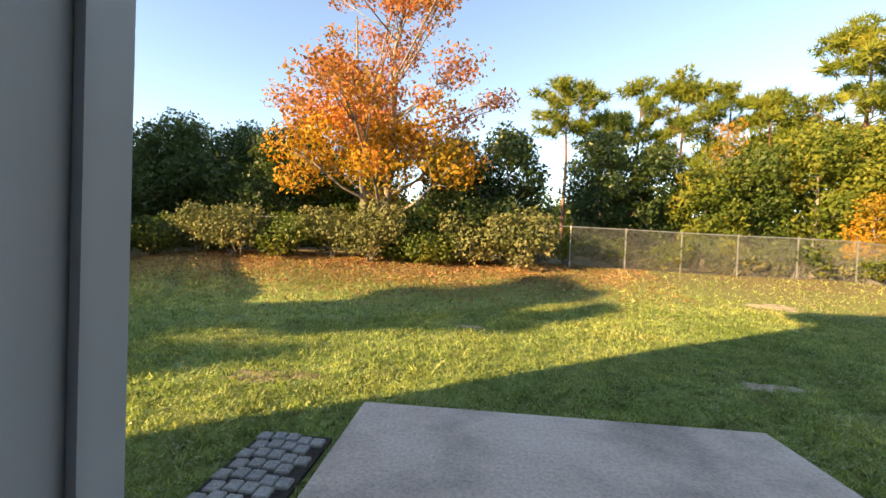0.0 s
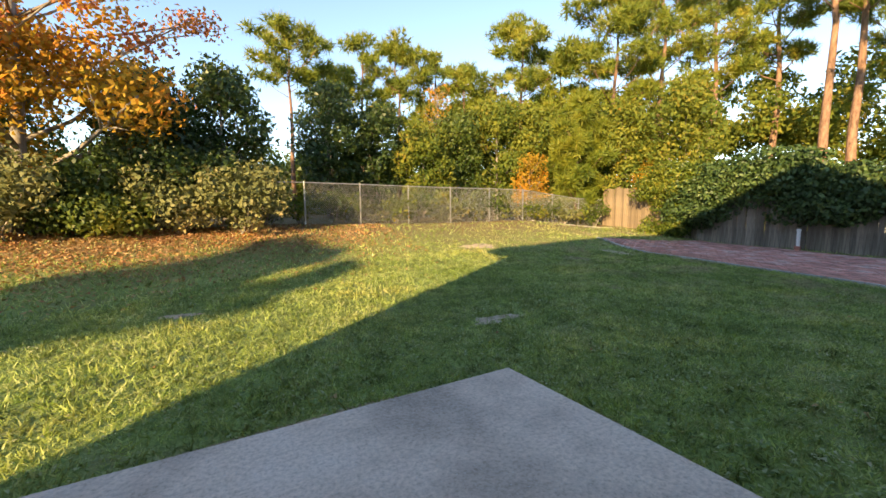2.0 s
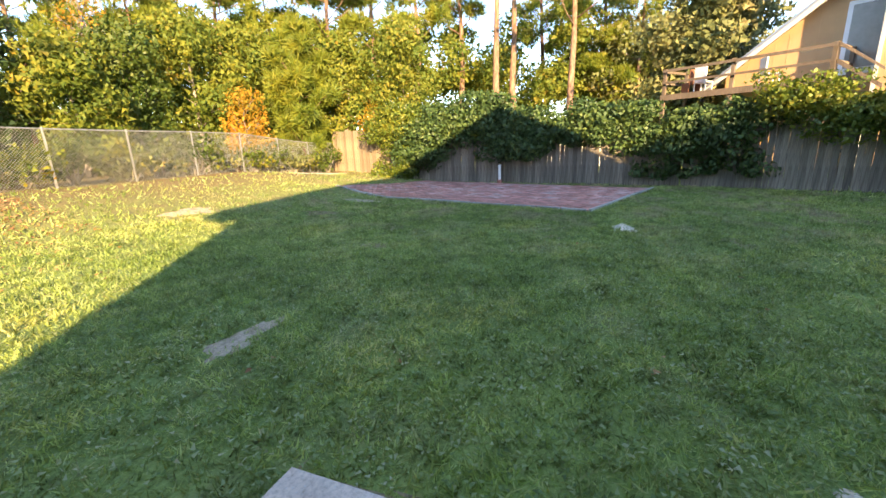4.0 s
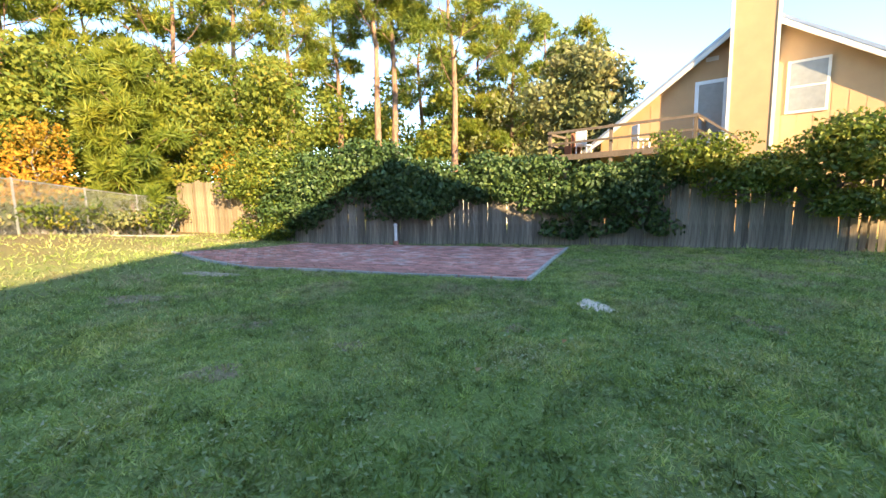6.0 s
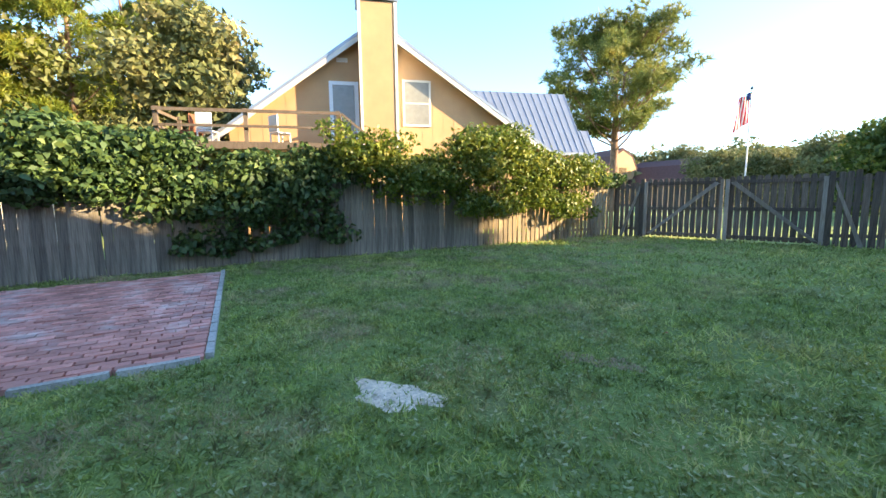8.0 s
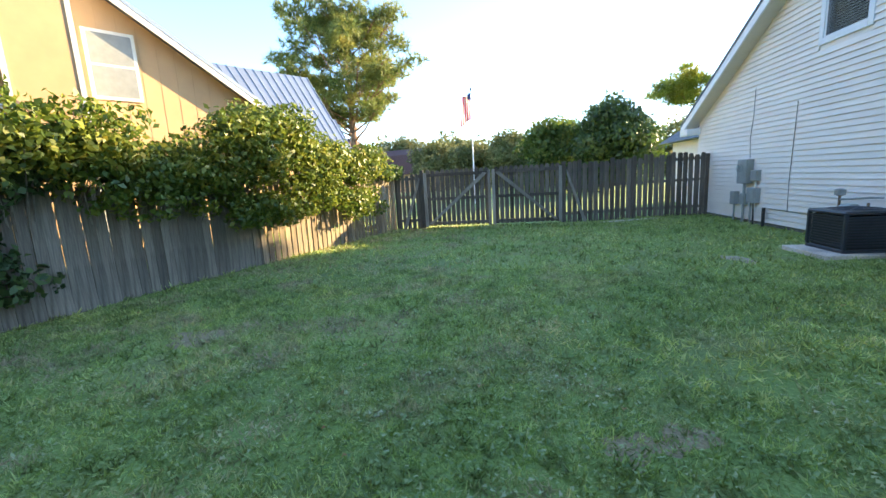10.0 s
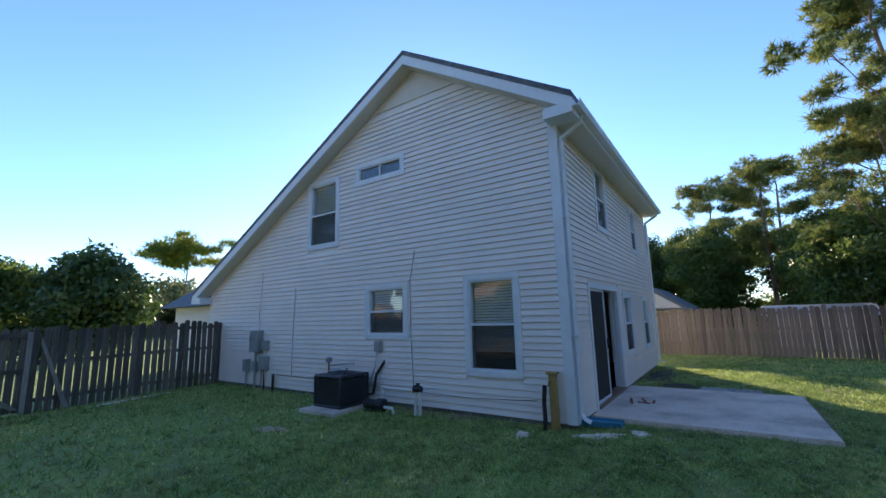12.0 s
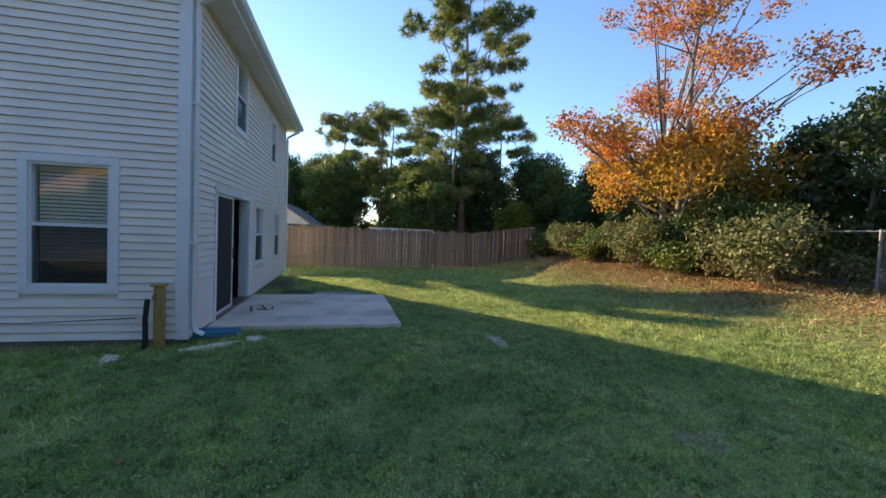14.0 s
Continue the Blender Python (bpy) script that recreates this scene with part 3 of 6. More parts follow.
def mat_screen():
    m, nt, b = nodes_of("insect screen mesh", 0.6)
    b.inputs["Base Color"].default_value = (0.02, 0.02, 0.022, 1)
    t = nt.nodes.new("ShaderNodeBsdfTransparent")
    mx = nt.nodes.new("ShaderNodeMixShader")
    mx.inputs[0].default_value = 0.66
    nt.links.new(b.outputs[0], mx.inputs[1])
    nt.links.new(t.outputs[0], mx.inputs[2])
    nt.links.new(mx.outputs[0], nt.nodes["Material Output"].inputs[0])
    return m


M_SCREENMESH = mat_screen()
k = 1
for (a, b_, z0, z1), sl, bl, lb in zip(E_WIN, (0, 0, 0, 1), (True, "full", "full", False), ("white double-hung window with a lowered slat blind", "small white double-hung window with a closed blind", "upstairs white double-hung window with a blind", "small upstairs white sliding window")):
    wn = make_window(b_ - a, z1 - z0, bool(sl), bl, "window_%d" % k)
    wn.matrix_basis = pose(HX, b_, z0, 0, 0, -90)
    tagged(wn, lb, "window", kind="structure")
    k += 1
for a, b_, z0, z1 in B_WIN:
    wn = make_window(b_ - a, z1 - z0, False, "full", "window_%d" % k)
    wn.matrix_basis = pose(a, HY, z0)
    tagged(wn, "white double-hung window in the back wall with an insect screen", "window", kind="structure")
    k += 1


def build_door():
    x0, x1, z0, z1 = DOOR
    d = tagged(new("door_1"), "open white sliding patio door with dark glass and screen", "door", kind="structure")
    d.matrix_basis = pose(x0, HY, 0)
    w_ = x1 - x0
    c = 0.10
    part("casing_side", box_bm(0, c, 0.001, 0.035, -0.02, z1), M_TRIM, d)
    part("casing_side", box_bm(w_ - c, w_, 0.001, 0.035, -0.02, z1), M_TRIM, d)
    part("casing_head", box_bm(c, w_ - c, 0.001, 0.035, z1 - c, z1), M_TRIM, d)
    part("jamb", box_bm(c, c + 0.038, -0.17, 0.02, 0.04, z1 - c), M_VINYL, d)
    part("jamb", box_bm(w_ - c - 0.03, w_ - c, -0.17, 0.02, 0.04, z1 - c), M_VINYL, d)
    for y_ in (-0.12, -0.045):
        part("track_ridge", box_bm(c + 0.0385, c + 0.050, y_, y_ + 0.012, 0.04, z1 - c), M_VINYL, d)
    part("threshold", box_bm(c, w_ - c, -0.17, 0.06, 0.0, 0.04), M_COPPER, d, "worn bronze door threshold")
    m = w_ / 2
    # fixed panel and the screen over it, on the side towards the corner of the house
    for nm, s0, s1, y in (("fixed_panel", m - 0.03, w_ - c - 0.03, -0.09), ("screen_panel", m + 0.02, w_ - c - 0.03, -0.02)):
        bm = bmesh.new()
        r = 0.05
        for a in ((s0, s0 + r, y - 0.02, y + 0.015, 0.04, z1 - c), (s1 - r, s1, y - 0.02, y + 0.015, 0.04, z1 - c), (s0 + r, s1 - r, y - 0.02, y + 0.015, z1 - c - r, z1 - c), (s0 + r, s1 - r, y - 0.02, y + 0.015, 0.04, 0.04 + r)):
            box(bm, *a)
        p = part(nm, bm, M_VINYL, d)
        part("pane" if nm == "fixed_panel" else "insect_screen", box_bm(s0 + r, s1 - r, y - 0.004, y, 0.04 + r, z1 - c - r), M_GLASS if nm == "fixed_panel" else M_SCREEN, p)
    part("handle", box_bm(m + 0.035, m + 0.055, -0.004, 0.03, 0.95, 1.15, bevel=0.004), M_BLACK, d, "black door handle")


build_door()

# ---- patio slab and stepping stones ----
PAT = [(3.16, 0.26), (3.09, 3.32), (-0.17, 3.29), (-0.12, 0.26)]
bm = bmesh.new()
prism(bm, PAT, lambda s, z: (s, z, -0.22), lambda s, z: (s, z, 0.0))
bmesh.ops.bevel(bm, geom=[e for e in bm.edges if all(v.co.z > -0.01 for v in e.verts)], offset=0.012, segments=2, affect="EDGES")
struct("pavement_patio", bm, M_PATIO, "stained pinkish grey concrete patio slab")

# ---- wooden fences ----
def fence_line(name, pts, label, mat, height, pitch=0.148, board=0.14, seed=1, gap=None, dog=True, inside_rails=True, lean=0.012, side=1, nparts=300):
    """Pickets, rails and posts between pts (x, y); each picket a part. side: where the rails are."""
    rnd = random.Random(seed)
    x0, y0 = pts[0]
    x1, y1 = pts[1]
    L = math.hypot(x1 - x0, y1 - y0)
    ang = math.degrees(math.atan2(y1 - y0, x1 - x0))
    root = thing(name, (x0, y0, 0), label, "fence", "wooden fences", rz=ang)
    ux, uy = (x1 - x0) / L, (y1 - y0) / L
    kinds = []
    for v in range(5):
        h = height + rnd.uniform(-0.03, 0.03)
        w2 = board / 2 * rnd.uniform(0.93, 1.0)
        bm = bmesh.new()
        if dog:
            prof = [(-w2, 0), (w2, 0), (w2, h - 0.035), (w2 - 0.03, h), (-w2 + 0.03, h), (-w2, h - 0.035)]
        else:
            prof = [(-w2, 0), (w2, 0), (w2 - 0.005, h - 0.01), (-w2, h)]
        prism(bm, prof, lambda s, z: (s, -0.008, z), lambda s, z: (s, 0.008, z))
        me = bpy.data.meshes.new("picket")
        bmesh.ops.recalc_face_normals(bm, faces=bm.faces)
        bm.to_mesh(me)
        bm.free()
        me.materials.append(mat)
        kinds.append(me)
    s = 0.07
    while s < L - 0.05:
        if not (gap and rnd.random() < gap):
            o = new("picket", rnd.choice(kinds))
            o.parent = root
            o.matrix_basis = pose(s, 0.0, gz(x0 + ux * s, y0 + uy * s) - 0.02 + rnd.uniform(-0.02, 0.02), 0, rnd.gauss(0, 0.5), 0) @ Matrix.Diagonal((rnd.uniform(0.93, 1.04), 1, 1 + rnd.gauss(0, lean), 1))
        s += pitch
    n = max(1, round(L / 2.4))
    for i in range(n + 1):
        s = L * i / n
        z = gz(x0 + ux * s, y0 + uy * s)
        part("post", box_bm(s - 0.045, s + 0.045, side * 0.055 - 0.045, side * 0.055 + 0.045, z - 0.3, z + height - 0.06, bevel=0.006), mat, root)
    for i in range(n):
        a, b = L * i / n + 0.046, L * (i + 1) / n - 0.046
        za, zb = gz(x0 + ux * a, y0 + uy * a), gz(x0 + ux * b, y0 + uy * b)
        for hh in (0.22, height * 0.55, height - 0.22):
            bm = bmesh.new()
            prism(bm, [(a, za + hh), (b, zb + hh), (b, zb + hh + 0.085), (a, za + hh + 0.085)], lambda s_, z_: (s_, side * 0.010, z_), lambda s_, z_: (s_, side * 0.048, z_))
            part("rail", bm, mat, root)
    return root


COR = (13.1, -10.0)
EF = [COR, (14.55, -4.9), (16.0, 0.4), (16.9, 6.0), (17.35, 10.9)]
fence_line("wooden_fence", (EF[1], EF[0]), "weathered grey picket fence with gaps and vines over its top", M_FENCETAN, 1.85, pitch=0.165, board=0.125, seed=3, side=1)
fence_line("wooden_fence", (EF[2], EF[1]), "weathered grey board fence under hanging vines", M_FENCE, 1.72, pitch=0.143, board=0.151, seed=4, dog=False, side=1, lean=0.03)
fence_line("wooden_fence", (EF[3], EF[2]), "weathered grey board fence behind the brick paving", M_FENCE, 1.75, pitch=0.143, board=0.151, seed=5, dog=False, side=1)
fence_line("wooden_fence", (EF[4], EF[3]), "grey board fence overgrown with vines", M_FENCE, 1.8, pitch=0.143, board=0.151, seed=6, dog=False, side=1)
fence_line("wooden_fence", ((18.6, 14.9), EF[4]), "tan sunlit board fence near the chain link corner", M_FENCETAN, 1.85, seed=7, side=1)
GF0, GF1, GF2, GF3 = (13.05, -10.08), (12.15, -10.12), (7.95, -10.2), (3.95, -10.12)
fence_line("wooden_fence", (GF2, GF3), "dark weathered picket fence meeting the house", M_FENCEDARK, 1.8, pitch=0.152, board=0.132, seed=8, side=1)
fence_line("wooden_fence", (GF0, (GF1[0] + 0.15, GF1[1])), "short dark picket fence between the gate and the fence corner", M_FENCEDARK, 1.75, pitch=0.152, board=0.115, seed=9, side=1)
W1 = [(-8.6, -6.0), (-8.6, 6.2), (-11.2, 12.6)]


def build_gate():
    """A pair of picket gates with braces, seen from their rail side."""
    ang = math.degrees(math.atan2(GF1[1] - GF2[1], GF1[0] - GF2[0]))
    L = math.hypot(GF1[0] - GF2[0], GF1[1] - GF2[1])
    rnd = random.Random(12)
    for k_, (s0, s1) in enumerate(((0.0, L / 2 - 0.02), (L / 2 + 0.02, L))):
        g = thing("wooden_gate", (*GF2, gz(10, -10.3)), "dark wooden picket gate leaf with a diagonal brace", "gate", "gate leaves", rz=ang)
        s = s0 + 0.12
        while s < s1 - 0.06:
            h = 1.80 + rnd.uniform(-0.015, 0.015)
            bm = prism(bmesh.new(), [(s - 0.063, 0.06), (s + 0.063, 0.06), (s + 0.063, h - 0.04), (s + 0.025, h), (s - 0.025, h), (s - 0.063, h - 0.04)], lambda a, z: (a, -0.02, z), lambda a, z: (a, -0.004, z))
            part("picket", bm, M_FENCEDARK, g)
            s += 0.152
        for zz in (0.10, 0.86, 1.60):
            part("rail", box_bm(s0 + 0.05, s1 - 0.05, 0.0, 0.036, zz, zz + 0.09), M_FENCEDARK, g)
        for q in (s0, s1 - 0.09):
            part("stile", box_bm(q, q + 0.09, 0.037, 0.075, 0.03, 1.72), M_BRACE, g, "lighter grey upright of the gate")
        mid = s1 - 0.1 if k_ == 0 else s0 + 0.1
        out = s0 + 0.1 if k_ == 0 else s1 - 0.1
        d = 0.045
        bm = prism(bmesh.new(), [(out, 0.12), (out + (0.12 if k_ == 0 else -0.12), 0.12), (mid, 1.62), (mid + (-0.12 if k_ == 0 else 0.12), 1.66)], lambda a, z: (a, 0.038, z), lambda a, z: (a, 0.062, z))
        part("brace", bm, M_BRACE, g, "lighter grey diagonal brace")
    for q in (0.0, L):
        x, y = GF2[0] + (GF1[0] - GF2[0]) * q / L, GF2[1] + (GF1[1] - GF2[1]) * q / L
        p = thing("gate_post", (x, y, gz(x, y)), "square weathered wooden gate post with a leaning prop", "post", "gate posts", rz=ang)
        sg = -1 if q == 0 else 1
        part("post", box_bm(-0.055 + sg * 0.06, 0.055 + sg * 0.06, -0.05, 0.06, -0.3, 1.82, bevel=0.006), M_FENCEDARK, p)
        bm = prism(bmesh.new(), [(sg * 0.13, 1.45), (sg * 0.13, 1.6), (sg * 0.72, 0.0), (sg * 0.62, 0.0)], lambda a, z: (a, 0.08, z), lambda a, z: (a, 0.13, z))
        part("prop", bm, M_BRACE, p)


build_gate()
for i in range(2):
    fence_line("wooden_fence", (W1[i + 1], W1[i]), "brown weathered board fence on the far side of the yard", M_FENCEPINK, 1.75, seed=20 + i, side=-1)


# ---- chain link fence ----
def chain_link():
    run = [(-24.0, 15.2), (-10.0, 14.9), (3.6, 13.6), (8.9, 13.9), (18.6, 15.0)]
    H = 1.30
    root = thing("chain_link_fence", (0, 0, 0), "rusty galvanised chain link fence at the back of the lawn", "fence")
    mesh = bmesh.new()
    rnd = random.Random(5)
    for (x0, y0), (x1, y1) in zip(run, run[1:]):
        L = math.hypot(x1 - x0, y1 - y0)
        P = lambda s: (x0 + (x1 - x0) * s / L, y0 + (y1 - y0) * s / L)
        n = max(1, round(L / 2.1))
        for i in range(n):
            x, y = P(L * i / n)
            z = gz(x, y)
            part("post", tube_bm([(x, y, z - 0.3), (x, y, z + H + 0.04)], 0.026, 8), M_GALV, root, "galvanised round post")
        pts = [(*P(L * i / n), gz(*P(L * i / n)) + H) for i in range(n + 1)]
        part("top_rail", tube_bm(pts, 0.018, 6), M_GALV, root)
        s, step = -H, 0.062
        if x0 < -9:
            continue
        while s < L:
            for sg in (1, -1):
                a0, a1 = (s, 0.0), (s + H, H)
                lo, hi = max(0, a0[0]), min(L, a1[0])
                if hi - lo > 0.05:
                    za, zb = lo - s, hi - s
                    if sg < 0:
                        za, zb = H - za, H - zb
                    xa, ya = P(lo)
                    xb, yb = P(hi)
                    tube(mesh, [(xa, ya - 0.028, gz(xa, ya) + za), (xb, yb - 0.028, gz(xb, yb) + zb)], 0.0035, 3, False)
            s += step
    part("wire_mesh", mesh, M_GALV, root, "diamond wire mesh", kind="stuff")


chain_link()


# ---- brick paving ----
def build_paving():
    A, B = Vector((11.08, 2.67)), Vector((12.95, 10.55))
    root = tagged(new("pavement_brick"), "faded red brick paving in a running bond", "paving", kind="structure")
    u = (B - A).normalized()
    v = Vector((0.95, -0.312))
    Lu, Lv = (B - A).length, 4.6
    bl, bw, g = 0.2, 0.1, 0.010
    me = bpy.data.meshes.new("brick")
    bm = box_bm(g / 2, bl - g / 2, g / 2, bw - g / 2, -0.05, 0.0)
    for q in [x for x in bm.verts if x.co.z > -0.01]:
        q.co.x += 0.004 if q.co.x < bl / 2 else -0.004
        q.co.y += 0.004 if q.co.y < bw / 2 else -0.004
    bm.to_mesh(me)
    bm.free()
    me.materials.append(M_BRICK)
    ang = math.atan2(u.y, u.x)
    rnd = random.Random(9)
    far = bmesh.new()
    rows = int(Lv / bw)
    cnt = 0
    for j in range(rows):
        s = -0.1 if j % 2 else 0.0
        while s < Lu - 0.05:
            s0 = max(s, 0)
            p = A + u * s0 + v * (j * bw + bw)
            if p.x > 16.0 + (p.y - 0.4) * 0.161 - 0.35:
                s += bl
                continue
            z = gz(p.x, p.y) + 0.035 + rnd.gauss(0, 0.004)
            m = Matrix.Translation((p.x, p.y, z)) @ Matrix.Rotation(ang, 4, "Z") @ Matrix.Rotation(rnd.gauss(0, 0.015), 4, "X")
            if j < 9 and s < 6.4 and cnt < 300:
                o = new("brick", me)
                o.parent = root
                o.matrix_basis = m
                cnt += 1
            else:
                w_ = bl if s >= 0 else bl / 2
                box(far, g / 2, w_ - g / 2, g / 2, bw - g / 2, -0.03, 0.0, m=m)
            s += bl
    for nm, a, b_ in (("edging", A - v * 0.07, A + u * Lu - v * 0.07), ("edging", A - u * 0.07, A + v * Lv - u * 0.07)):
        w_ = v * 0.06 if nm and (b_ - a).length > 5 else u * 0.06
        n_ = 14
        for i in range(n_):
            p, q = a.lerp(b_, i / n_ + 0.003), a.lerp(b_, (i + 1) / n_ - 0.003)
            bm = prism(bmesh.new(), [tuple(p), tuple(q), tuple(q + w_), tuple(p + w_)], lambda s, z: (s, z, gz(s, z) - 0.03), lambda s, z: (s, z, gz(s, z) + 0.05))
            part("edging_stone", bm, M_EDGE, root, "pale grey edging stone")
    f = part("brick_field", far, M_BRICKFAR, root, "faded red bricks", kind="stuff")


def mat_brickfar():
    m, nt, b = nodes_of("red brick pavers joined", 0.62)
    n = noise_tex(nt, 2.2, 6, rough=0.7)
    r = ramp(nt, n.outputs[0], [(0.3, (0.40, 0.17, 0.13)), (0.5, (0.62, 0.29, 0.24)), (0.68, (0.70, 0.54, 0.50))])
    nt.links.new(vary(nt, r.outputs[0], 0.3, True), b.inputs["Base Color"])
    bump(nt, b, n.outputs[0], 0.5, 0.006)
    return m


M_BRICKFAR = mat_brickfar()
M_BRICKONE = mat_plain("red clay", (0.42, 0.17, 0.12), 0.8, mottle=0.2)
build_paving()


# ---- the neighbour's tan house, turned against ours ----
NA = radians(33)
NU, NN, NP = Vector((-math.sin(NA), -math.cos(NA))), Vector((-math.cos(NA), math.sin(NA))), Vector((19.8, -6.8))


def nmap(off):
    """Maps (s, z) on the gable's plane, off metres in front of it."""
    return lambda s, z: (NP.x + NU.x * s + NN.x * off, NP.y + NU.y * s + NN.y * off, z)


def nprism(pts, o0, o1):
    return prism(bmesh.new(), pts, nmap(o0), nmap(o1))


def rect(s0, s1, z0, z1):
    return [(s0, z0), (s1, z0), (s1, z1), (s0, z1)]


def build_neighbour():
    h = thing("neighbour_house", (0, 0, 0), "tan wood-sided house with a tall chimney and grey metal roofs", "house")
    ax, az, sl, sr = -1.0, 7.30, 0.73, 0.66
    zl = lambda s: az - (ax - s) * sl if s < ax else az - (s - ax) * sr
    part("wall", nprism([(-6.2, -0.5), (6.8, -0.5), (6.8, zl(6.8)), (ax, az), (-6.2, zl(-6.2))], -8.0, 0.0), M_TAN, h, "tan gable wall")
    # grooves of the board siding
    s = -5.9
    while s < 6.6:
        part("batten", nprism([(s, 0.0), (s + 0.012, 0.0), (s + 0.012, zl(s) - 0.15), (s, zl(s) - 0.15)], 0.001, 0.008), M_TAN, h)
        s += 0.41
    for s0, s1 in ((-6.9, ax), (ax, 7.2)):
        part("roof", nprism([(s0, zl(s0) + 0.05), (s1, zl(s1) + 0.05), (s1, zl(s1) + 0.17), (s0, zl(s0) + 0.17)], -8.4, 0.45), M_METALROOF, h, "grey metal roof slope")
        part("rake_board", nprism([(s0, zl(s0) - 0.14), (s1, zl(s1) - 0.14), (s1, zl(s1) + 0.045), (s0, zl(s0) + 0.045)], 0.40, 0.44), M_NTRIM, h, "pale rake board")
    ch = part("chimney", nprism(rect(-1.62, -0.36, -0.5, 7.86), 0.001, 0.85), M_TAN, h, "tall tan boxed chimney")
    for s0, s1 in ((-1.66, -1.56), (-0.42, -0.32)):
        part("corner_trim", nprism(rect(s0, s1, 0, 7.88), 0.851, 0.875), M_NTRIM, ch, "white corner trim")
    # this one side is coloured white to carry the brightness of direct sun
    part("sunlit_side", nprism(rect(-0.359, -0.335, 0, 7.88), 0.0, 0.85), M_TRIM, ch, "chimney side coloured white for its sunlit look")
    part("cap", nprism(rect(-1.72, -0.27, 7.89, 7.99), -0.05, 0.93), M_METALROOF, ch, "grey chimney cap")
    c = nmap(0.42)(-0.98, 0)
    part("flue", tube_bm([(c[0], c[1], 7.99), (c[0], c[1], 8.28), (c[0], c[1], 8.29), (c[0], c[1], 8.4)], [0.15, 0.15, 0.19, 0.19], 12), M_RUST, ch, "rusty round flue")
    wd = part("window", nprism(rect(-0.08, 1.0, 3.84, 5.54), 0.001, 0.05), M_NTRIM, h, "pale framed double-hung window")
    part("pane", nprism(rect(0.0, 0.92, 4.72, 5.46), 0.051, 0.056), M_NBLIND, wd)
    part("pane", nprism(rect(0.0, 0.92, 3.92, 4.66), 0.051, 0.056), M_NBLIND, wd)
    dr = part("door", nprism(rect(-2.75, -1.70, 3.1, 5.38), 0.001, 0.05), M_TRIM, h, "pale blue glazed deck door")
    part("pane", nprism(rect(-2.62, -1.85, 3.3, 5.25), 0.051, 0.056), M_NBLIND, dr)
    part("vent", nprism(rect(-2.45, -2.05, 6.05, 6.2), 0.001, 0.03), M_NTRIM, h)
    # the side wing with standing seams
    w1 = part("wing_wall", nprism(rect(4.2, 7.75, -0.5, 3.0), -6.0, -1.2), M_TAN, h, "tan wing wall")
    for nm, s0, s1, o0, z0, o1, z1 in (("wing_roof", 3.6, 8.1, -0.9, 3.05, -5.2, 6.6), ("porch_roof", 8.9, 10.7, -3.8, 2.75, -6.0, 4.85)):
        sk = 0.55 if nm == "wing_roof" else 0.4
        bm = bmesh.new()
        a = [nmap(o0)(s0, z0), nmap(o0)(s1, z0), nmap(o1)(s1 + (1.15 if nm == "wing_roof" else 0.5), z1), nmap(o1)(s0, z1)]
        lo = [bm.verts.new((p[0], p[1], p[2] - 0.12)) for p in a]
        hi = [bm.verts.new(p) for p in a]
        bm.faces.new(lo[::-1]), bm.faces.new(hi)
        for i in range(4):
            j = (i + 1) % 4
            bm.faces.new((lo[i], lo[j], hi[j], hi[i]))
        r = part(nm, bm, M_METALROOF, h, "grey standing seam roof")
        n = int((s1 - s0) / 0.3)
        for i in range(n + 1):
            t = i / n
            p, q = Vector(a[0]).lerp(Vector(a[1]), t), Vector(a[3]).lerp(Vector(a[2]), t)
            part("seam", tube_bm([p + Vector((0, 0, 0.02)), q + Vector((0, 0, 0.02))], 0.022, 4), M_METALROOF, r)
    part("porch_wall", nprism(rect(9.1, 10.5, -0.5, 2.62), -6.5, -4.2), M_TAN, h, "tan porch wall")
    # deck with railings
    d = thing("raised_deck", (0, 0, 0), "weathered raised wooden deck with plank railings beside the tan house", "deck")
    for i in range(12):
        part("deck_board", nprism(rect(-7.75, -2.35, 2.88, 2.93), 0.06 + 0.155 * i, 0.205 + 0.155 * i), M_DECK, d)
    part("skirt_board", nprism(rect(-7.8, -2.3, 2.72, 2.94), 1.93, 1.97), M_DECK, d, "pale skirt board")
    for s in (-7.7, -5.2, -2.4):
        part("post", nprism(rect(s - 0.06, s + 0.06, -0.3, 3.95), 1.82, 1.925), M_DECK, d)
    for s in (-7.7, -2.4):
        part("post", nprism(rect(s - 0.06, s + 0.06, -0.3, 3.95), 0.10, 0.2), M_DECK, d)
    for z0, z1 in ((3.36, 3.44), (3.81, 3.91)):
        part("rail", nprism(rect(-7.75, -2.35, z0, z1), 1.98, 2.01), M_DECK, d)
        bm = bmesh.new()
        prism(bm, [(0.2, z0), (1.8, z0), (1.8, z1), (0.2, z1)], lambda o, z: nmap(o)(-7.76, z), lambda o, z: nmap(o)(-7.73, z))
        part("rail", bm, M_DECK, d)
        bm = bmesh.new()
        prism(bm, [(0.2, z0), (1.8, z0), (1.8, z1), (0.2, z1)], lambda o, z: nmap(o)(-2.36, z), lambda o, z: nmap(o)(-2.33, z))
        part("rail", bm, M_DECK, d)
    part("hand_rail", nprism([(-2.3, 3.82), (-1.2, 2.95), (-1.2, 3.03), (-2.3, 3.92)], 1.85, 1.92), M_DECK, d, "sloping stair rail")
    part("hand_rail", nprism([(-2.3, 3.30), (-1.2, 2.45), (-1.2, 2.58), (-2.3, 3.44)], 1.85, 1.90), M_DECK, d, "sloping stair rail")
